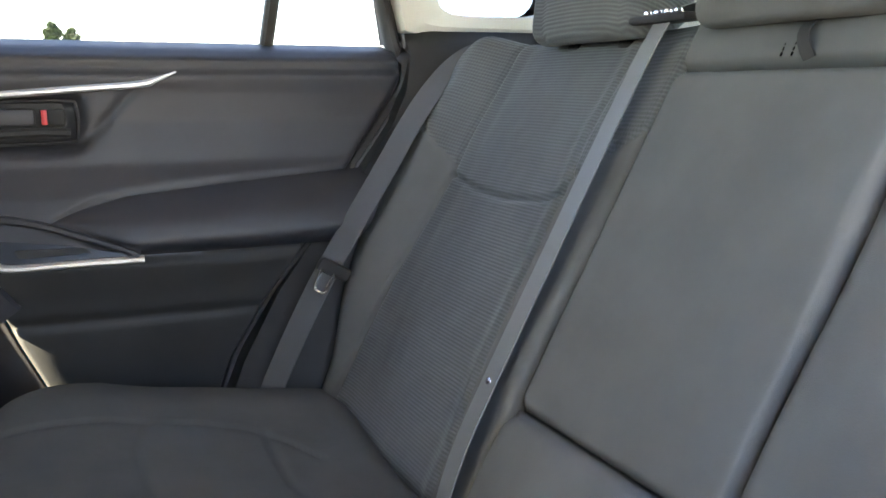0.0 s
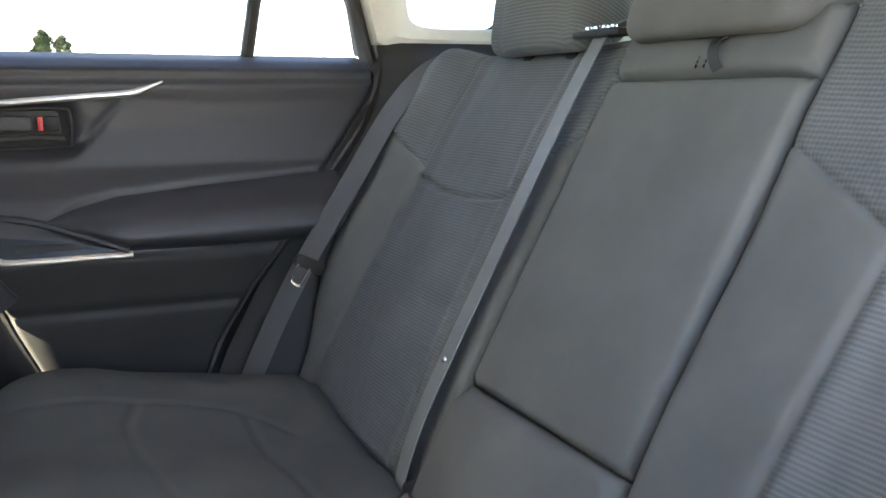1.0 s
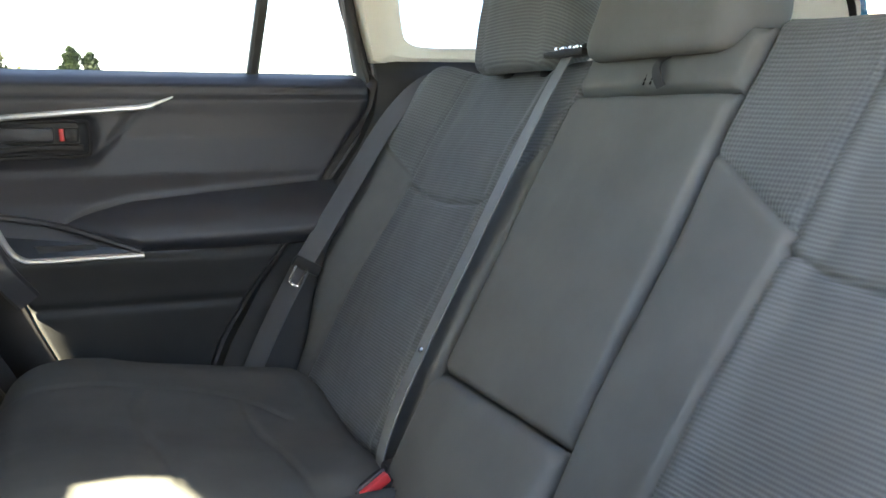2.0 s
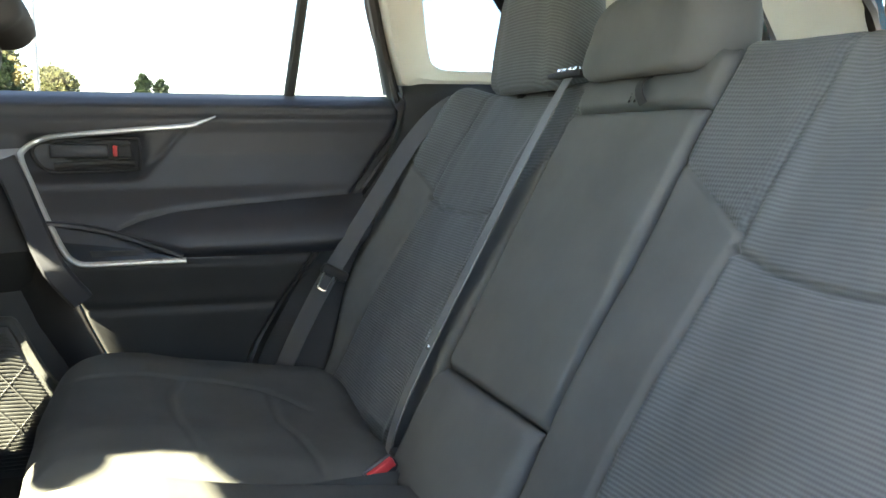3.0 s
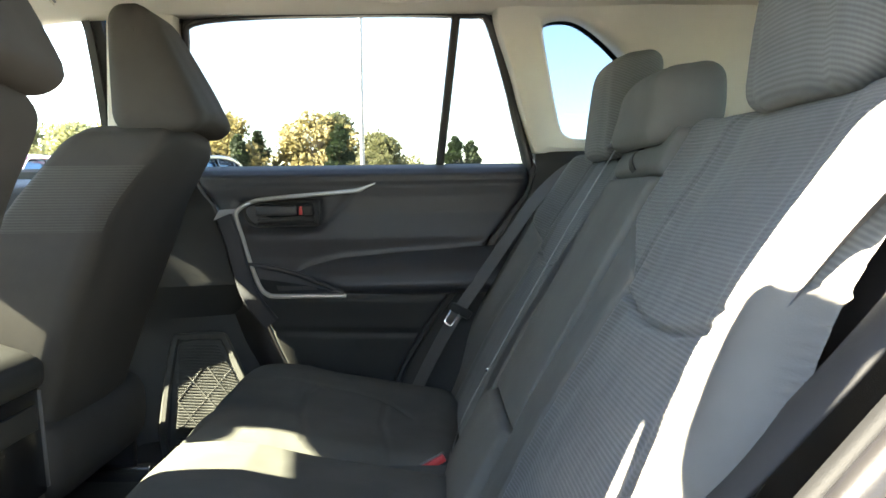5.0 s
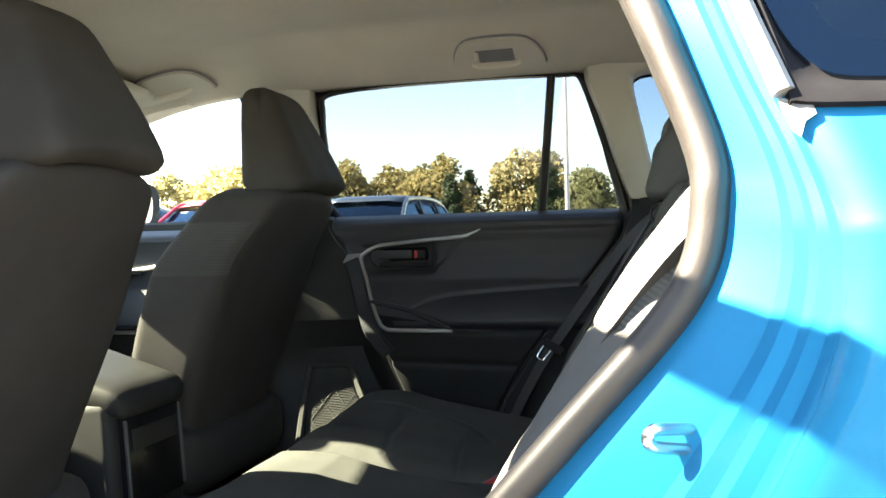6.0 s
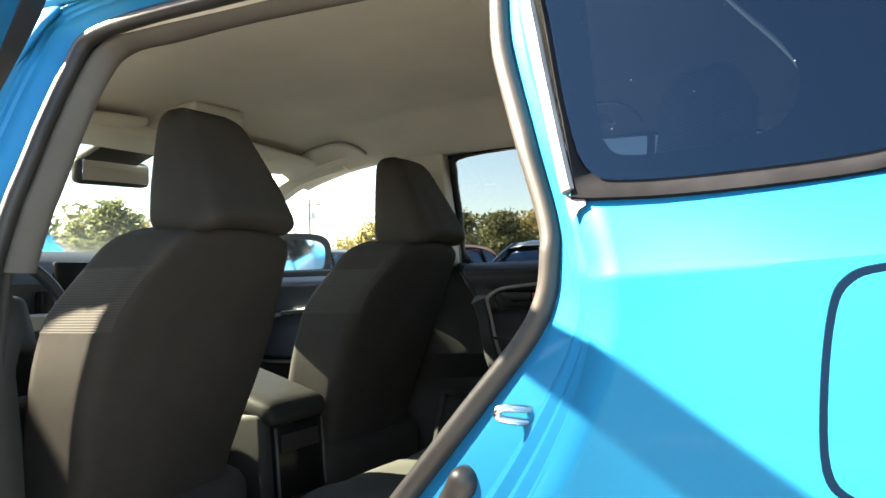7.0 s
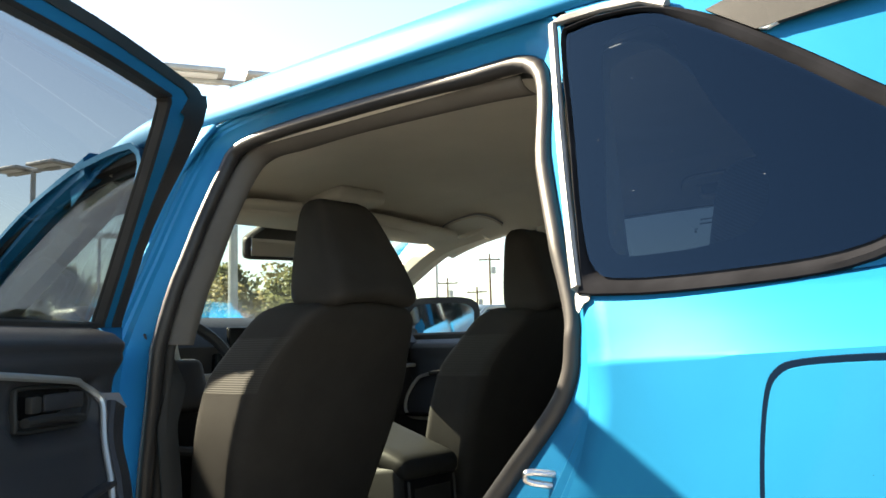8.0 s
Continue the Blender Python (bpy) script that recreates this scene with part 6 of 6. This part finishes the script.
def tree(name, label, tall, wide, leaves, count, cone, seed, size):
    rnd = random.Random(seed)
    ob = thing(name, label, "tree", "trees beyond the car park")
    bm = sweep([Vector((0, 0, 0)), Vector((0.06, 0.02, tall * 0.3)), Vector((-0.05, 0.06, tall * 0.6)), Vector((0.02, 0, tall * 0.92))], ring_profile(tall * 0.022, 7), (1, 0, 0), False, lambda t: 1 - 0.85 * t)
    for k in range(9):
        a, z = rnd.random() * 6.28, tall * (0.25 + 0.6 * rnd.random())
        ln = wide * (0.7 - 0.45 * z / tall if not cone else 0.9 * (1 - z / tall))
        e = Vector((math.cos(a) * ln, math.sin(a) * ln, z + ln * 0.45))
        other = sweep([Vector((0, 0, z)), (Vector((0, 0, z)) + e) / 2 + Vector((0, 0, 0.05 * tall)), e], ring_profile(tall * 0.008, 5), (0.3, 0.2, 1), False, lambda t: 1 - 0.8 * t)
        me = bpy.data.meshes.new("limb")
        other.to_mesh(me)
        other.free()
        bm.from_mesh(me)
        bpy.data.meshes.remove(me)
    part("trunk", bm, M_bark, ob)
    clumps = []
    for k in range(26 if not cone else 34):
        f = rnd.random()
        z = tall * (0.22 + 0.74 * f)
        reach = wide * 0.62 * (math.sin(math.pi * min(1, 0.22 + 0.8 * f)) ** 0.7) if not cone else wide * 0.62 * (1.02 - f) ** 0.9
        a, q = rnd.random() * 6.28, math.sqrt(rnd.random())
        clumps.append((Vector((math.cos(a) * reach * q, math.sin(a) * reach * q, z)), (0.13 + 0.10 * rnd.random()) * wide))
    verts, faces = [], []
    for k in range(count):
        c, r = clumps[rnd.randrange(len(clumps))]
        d = Vector((rnd.gauss(0, 1), rnd.gauss(0, 1), rnd.gauss(0, 0.8))).normalized() * r * rnd.random() ** 0.4
        u = Vector((rnd.gauss(0, 1), rnd.gauss(0, 1), rnd.gauss(0, 1))).normalized()
        v = u.orthogonal().normalized()
        w = size * (0.6 + 0.8 * rnd.random())
        o, n = c + d, len(verts)
        verts += [o - u * w, o + v * w * 0.55, o + u * w, o - v * w * 0.55]
        faces.append((n, n + 1, n + 2, n + 3))
    me = bpy.data.meshes.new("crown")
    me.from_pydata(verts, [], faces)
    me.materials.append(leaves)
    cr = new("crown", me)
    cr.parent = ob
    return ob


KINDS = [tree("tree", "leafy green tree at the car park's edge", 6.4, 4.6, L_green, 3800, False, 1, 0.17),
         tree("tree", "tree turning yellow beyond the car park", 5.4, 4.4, L_yellow, 3400, False, 2, 0.16),
         tree("conifer", "dark slender conifer beyond the car park", 7.6, 3.0, L_dark, 3800, True, 3, 0.17),
         tree("tree", "broad olive-green tree by the car park", 6.0, 5.4, L_green, 3800, False, 4, 0.18),
         tree("tree", "round yellow-green tree by the car park", 4.8, 4.6, L_yellow, 3200, False, 5, 0.16)]
# trees along two edges of the car park: place, kind and size
rnd = random.Random(11)
HEIGHTS = (6.4, 5.4, 7.6, 6.0, 4.8)
spots = []
for k in range(78):
    a = -92 + 1.75 * k + rnd.uniform(-1.2, 1.2)
    d = rnd.uniform(46, 60)
    kind = rnd.choice((0, 1, 1, 3, 4, 2))
    # the belt is highest ahead, thins out towards the hall, and leaves a gap where the poles stand
    rise = float(np.interp(a, [-92, -60, -52, -46, -42, -37, -33, -24, -20, -16, -12, -7, -4, -2.5, 0, 40], [4.5, 5.0, 5.8, 3.4, 1.2, 1.6, 5.0, 5.6, 5.2, 4.8, 5.7, 5.5, 4.4, 2.2, 1.2, 0.9]))
    tall = 0.9 + d * math.tan(radians(rise * rnd.uniform(0.86, 1.08)))
    spots.append((math.sin(radians(a)) * d, math.cos(radians(a)) * d, kind, tall / HEIGHTS[kind if k > 4 else k]))
for a, rise in ((1.1, 4.4), (2.3, 4.1), (-15.9, 4.7)):
    spots.append((math.sin(radians(a)) * 52, math.cos(radians(a)) * 52, 2, (0.9 + 52 * math.tan(radians(rise))) / 7.6))
for k, (x, y, kind, sc) in enumerate(spots):
    m = Matrix.Translation((x, y, 0)) @ Matrix.Rotation(rnd.random() * 6.28, 4, "Z")
    if k < 5:
        KINDS[k].scale = (sc,) * 3
        KINDS[k].matrix_basis = m @ Matrix.Diagonal((sc, sc, sc, 1))
    else:
        c = copy_thing(KINDS[kind], m)
        c.scale = (sc,) * 3


def parked_car(colour, label, x, y, turn, tall=1.62):
    """A parked SUV: lower body, glasshouse, pillars, lamps, wheels."""
    ob = thing("parked_car", label, "car", "parked cars")
    L, W = 2.25, 0.90
    prof = [(-L, 0.45), (-L - 0.04, 0.62), (-L + 0.06, 0.86), (-L + 0.35, 0.98), (-0.95, 1.05), (0.6, 1.08), (1.6, 1.09), (2.12, 1.05), (L, 0.80), (L - 0.02, 0.42)]
    rows = []
    for k, q in zip((-1.0, -0.96, -0.8, -0.4, 0, 0.4, 0.8, 0.96, 1.0), (0.88, 0.96, 1.0, 1.02, 1.025, 1.02, 1.0, 0.96, 0.88)):
        rows.append([Vector((a * (1 - 0.03 * k * k), k * W, 0.30 + (c - 0.30) * q)) for a, c in prof])
    bm = loft(rows, True, False, True)
    paint = mat("car_paint", colour, 0.3, 0.3, var=0.04, bump=0.0, coat=1.0)
    part("body", bm, paint, ob)
    top = tall
    rows = [[Vector((a, k * w, z)) for a, w, z in ((-1.05, 0.80, 1.04), (-0.35, 0.64, top - 0.10), (-0.1, 0.60, top - 0.02), (0.7, 0.60, top), (1.45, 0.58, top - 0.05), (1.72, 0.62, top - 0.16), (2.08, 0.76, 1.06))] for k in (-1.0, -0.5, 0, 0.5, 1.0)]
    for r in rows[1:-1]:
        for v in r:
            v.z += 0.03
    part("glasshouse", loft(rows), M_dark_tint, ob, "dark windows")
    for s in (-1, 1):
        part("side_glass", loft([[Vector((a, s * 0.80, 1.05)), Vector((b, s * 0.61, top - 0.10))] for a, b in ((-1.0, -0.32), (0.3, 0.3), (1.2, 1.1), (2.0, 1.62))]), M_dark_tint, ob)
        part("roof_line", sweep(spline([(-1.15, s * 0.82, 1.03), (-0.40, s * 0.655, top - 0.10), (0.0, s * 0.625, top - 0.02), (0.8, s * 0.625, top), (1.5, s * 0.60, top - 0.05), (1.78, s * 0.63, top - 0.17), (2.12, s * 0.79, 1.04)], 5), slab_profile(0.06, 0.05, 0.6), (0, 1, 0)), paint, ob)
        for a, b in ((0.35, 0.32), (1.25, 1.12)):
            part("pillar", sweep([Vector((a, s * 0.805, 1.05)), Vector((b, s * 0.62, top - 0.04))], slab_profile(0.07, 0.03), (0, 1, 0)), M_blackgloss, ob)
        part("door_mirror", soft((0.07, 0.10, 0.07), 0.04, 5, lambda p, s=s: Vector((-0.75 + p.x, s * 0.95 + p.y, 1.10 + p.z))), paint, ob)
        part("headlamp", rbox(-2.24, -1.95, s * 0.72 - 0.13, s * 0.72 + 0.13, 0.78, 0.88, 0.03), M_white, ob)
        part("tail_lamp", rbox(2.05, 2.25, s * 0.74 - 0.12, s * 0.74 + 0.12, 0.86, 1.0, 0.03), M_red, ob)
        for a in (-1.38, 1.32):
            tm = Matrix.Translation((a, s * 0.82, 0.335)) @ Matrix.Rotation(radians(-90 * s), 4, "X")
            w = part("wheel", lathe([(0.2, -0.1), (0.31, -0.1), (0.335, -0.06), (0.335, 0.06), (0.31, 0.1), (0.23, 0.1)], 24, tm), M_rubber, ob)
            part("rim", lathe([(0.23, 0.095), (0.2, 0.06), (0.06, 0.08), (0, 0.08)], 18, tm), M_silver, w)
    rf = [[Vector((a, k * w, z)) for a, w, z in ((-0.38, 0.65, top - 0.08), (-0.1, 0.62, top + 0.005), (0.7, 0.62, top + 0.025), (1.45, 0.60, top - 0.02), (1.78, 0.62, top - 0.13))] for k in (-1, -0.6, 0, 0.6, 1)]
    for r in rf[1:-1]:
        for v in r:
            v.z += 0.03
    solid("roof", loft(rf), paint, ob, 0.01)
    ob.matrix_basis = Matrix.Translation((x, y, 0)) @ Matrix.Rotation(radians(turn), 4, "Z")
    return ob


parked_car((0.035, 0.055, 0.085), "dark blue-grey SUV parked nose out across the lane", -3.95, 10.3, 88, 1.60)
parked_car((0.30, 0.012, 0.03), "dark red SUV parked nose out in the row", -6.45, 10.5, 91, 1.64)
parked_car((0.12, 0.17, 0.21), "grey-blue SUV parked nose out in the row", -8.95, 10.3, 89, 1.66)
parked_car((0.55, 0.56, 0.57), "pale silver car at the end of the row", -11.6, 10.6, 92, 1.58)

M_galv = mat("galvanised_steel", (0.42, 0.42, 0.41), 0.5, 0.6, var=0.1)
M_pole = mat("pole_wood", (0.14, 0.10, 0.07), 0.9, var=0.25, scale=4, grain=30, bump=0.5)


def lamp_post(x, y, tall, turn, wide=True):
    ob = thing("lamp_post", "tall galvanised lamp post with flat light heads", "lamp post", "car park lamps")
    part("post", sweep([Vector((0, 0, 0)), Vector((0, 0, tall * 0.5)), Vector((0, 0, tall))], ring_profile(0.085, 10), (1, 0, 0), False, lambda t: 1 - 0.3 * t), M_galv, ob)
    part("base", lathe([(0.28, 0), (0.28, 0.5), (0.25, 0.55), (0.1, 0.56)], 18), mat("footing_concrete", (0.4, 0.39, 0.37), 0.9), ob)
    part("arm", rbox(-0.9, 0.9, -0.04, 0.04, tall - 0.04, tall + 0.04, 0.01), M_galv, ob)
    for e in (-0.62, 0.62) if wide else (0.55,):
        hd = part("light_head", rbox(e - 0.46, e + 0.46, -0.36, 0.36, tall + 0.04, tall + 0.12, 0.02), M_galv, ob)
        part("lens", rbox(e - 0.36, e + 0.36, -0.27, 0.27, tall + 0.02, tall + 0.038, 0.005), M_white, hd)
    ob.matrix_basis = Matrix.Translation((x, y, 0)) @ Matrix.Rotation(radians(turn), 4, "Z")


lamp_post(-10.0, 5.9, 5.15, 62)
lamp_post(-19.6, 7.0, 5.4, 15)
lamp_post(-2.6, 26.0, 8.0, 30)
lamp_post(-26, 29.2, 7.0, 30)
lamp_post(-30, 14.0, 5.4, 40)
lamp_post(-34, 20.0, 5.4, 10)


def utility_pole(x, y, tall, turn):
    ob = thing("utility_pole", "brown wooden utility pole with cross-arm", "utility pole", "utility poles")
    part("pole", sweep([Vector((0, 0, 0)), Vector((0, 0, tall))], ring_profile(0.16, 9), (1, 0, 0), False, lambda t: 1 - 0.35 * t), M_pole, ob)
    arm = part("cross_arm", rbox(-1.2, 1.2, -0.06, 0.06, tall - 0.7, tall - 0.56, 0.01), M_pole, ob)
    for k in (-1.0, -0.4, 0.4, 1.0):
        part("insulator", lathe([(0.05, tall - 0.56), (0.06, tall - 0.48), (0.03, tall - 0.40)], 8, Matrix.Translation((k, 0, 0))), M_grey, arm)
    part("transformer", lathe([(0.0, tall - 2.2), (0.25, tall - 2.15), (0.25, tall - 1.45), (0.0, tall - 1.4)], 12, Matrix.Translation((0.4, 0, 0))), M_galv, ob)
    ob.matrix_basis = Matrix.Translation((x, y, 0)) @ Matrix.Rotation(radians(turn), 4, "Z")


utility_pole(-53.7, 70.2, 10.5, 40)
utility_pole(-60.5, 71.1, 8.4, 40)
utility_pole(-57.9, 73.2, 7.3, 40)

M_siding = mat("pale_steel_siding", (0.62, 0.60, 0.54), 0.6, var=0.06, scale=1.5)
hall = thing("hall", "pale steel-clad hall behind the car park", "building", at=(32, 22, 0))
part("wall", rbox(24, 44, 16, 30, 0.0, 5.0, 0.0), M_siding, hall)
for k in range(40):
    part("siding_rib", rbox(23.96, 44.04, 15.95, 30.05, 0.3 + 0.118 * k, 0.34 + 0.118 * k, 0.0), M_siding, hall)
part("roof", rbox(23.6, 44.4, 15.6, 30.4, 5.0, 5.35, 0.02), M_galv, hall)
for k in range(3):
    d = part("roller_door", rbox(26 + 5 * k, 29.5 + 5 * k, 15.90, 15.98, 0.0, 3.6, 0.01), M_galv, hall)
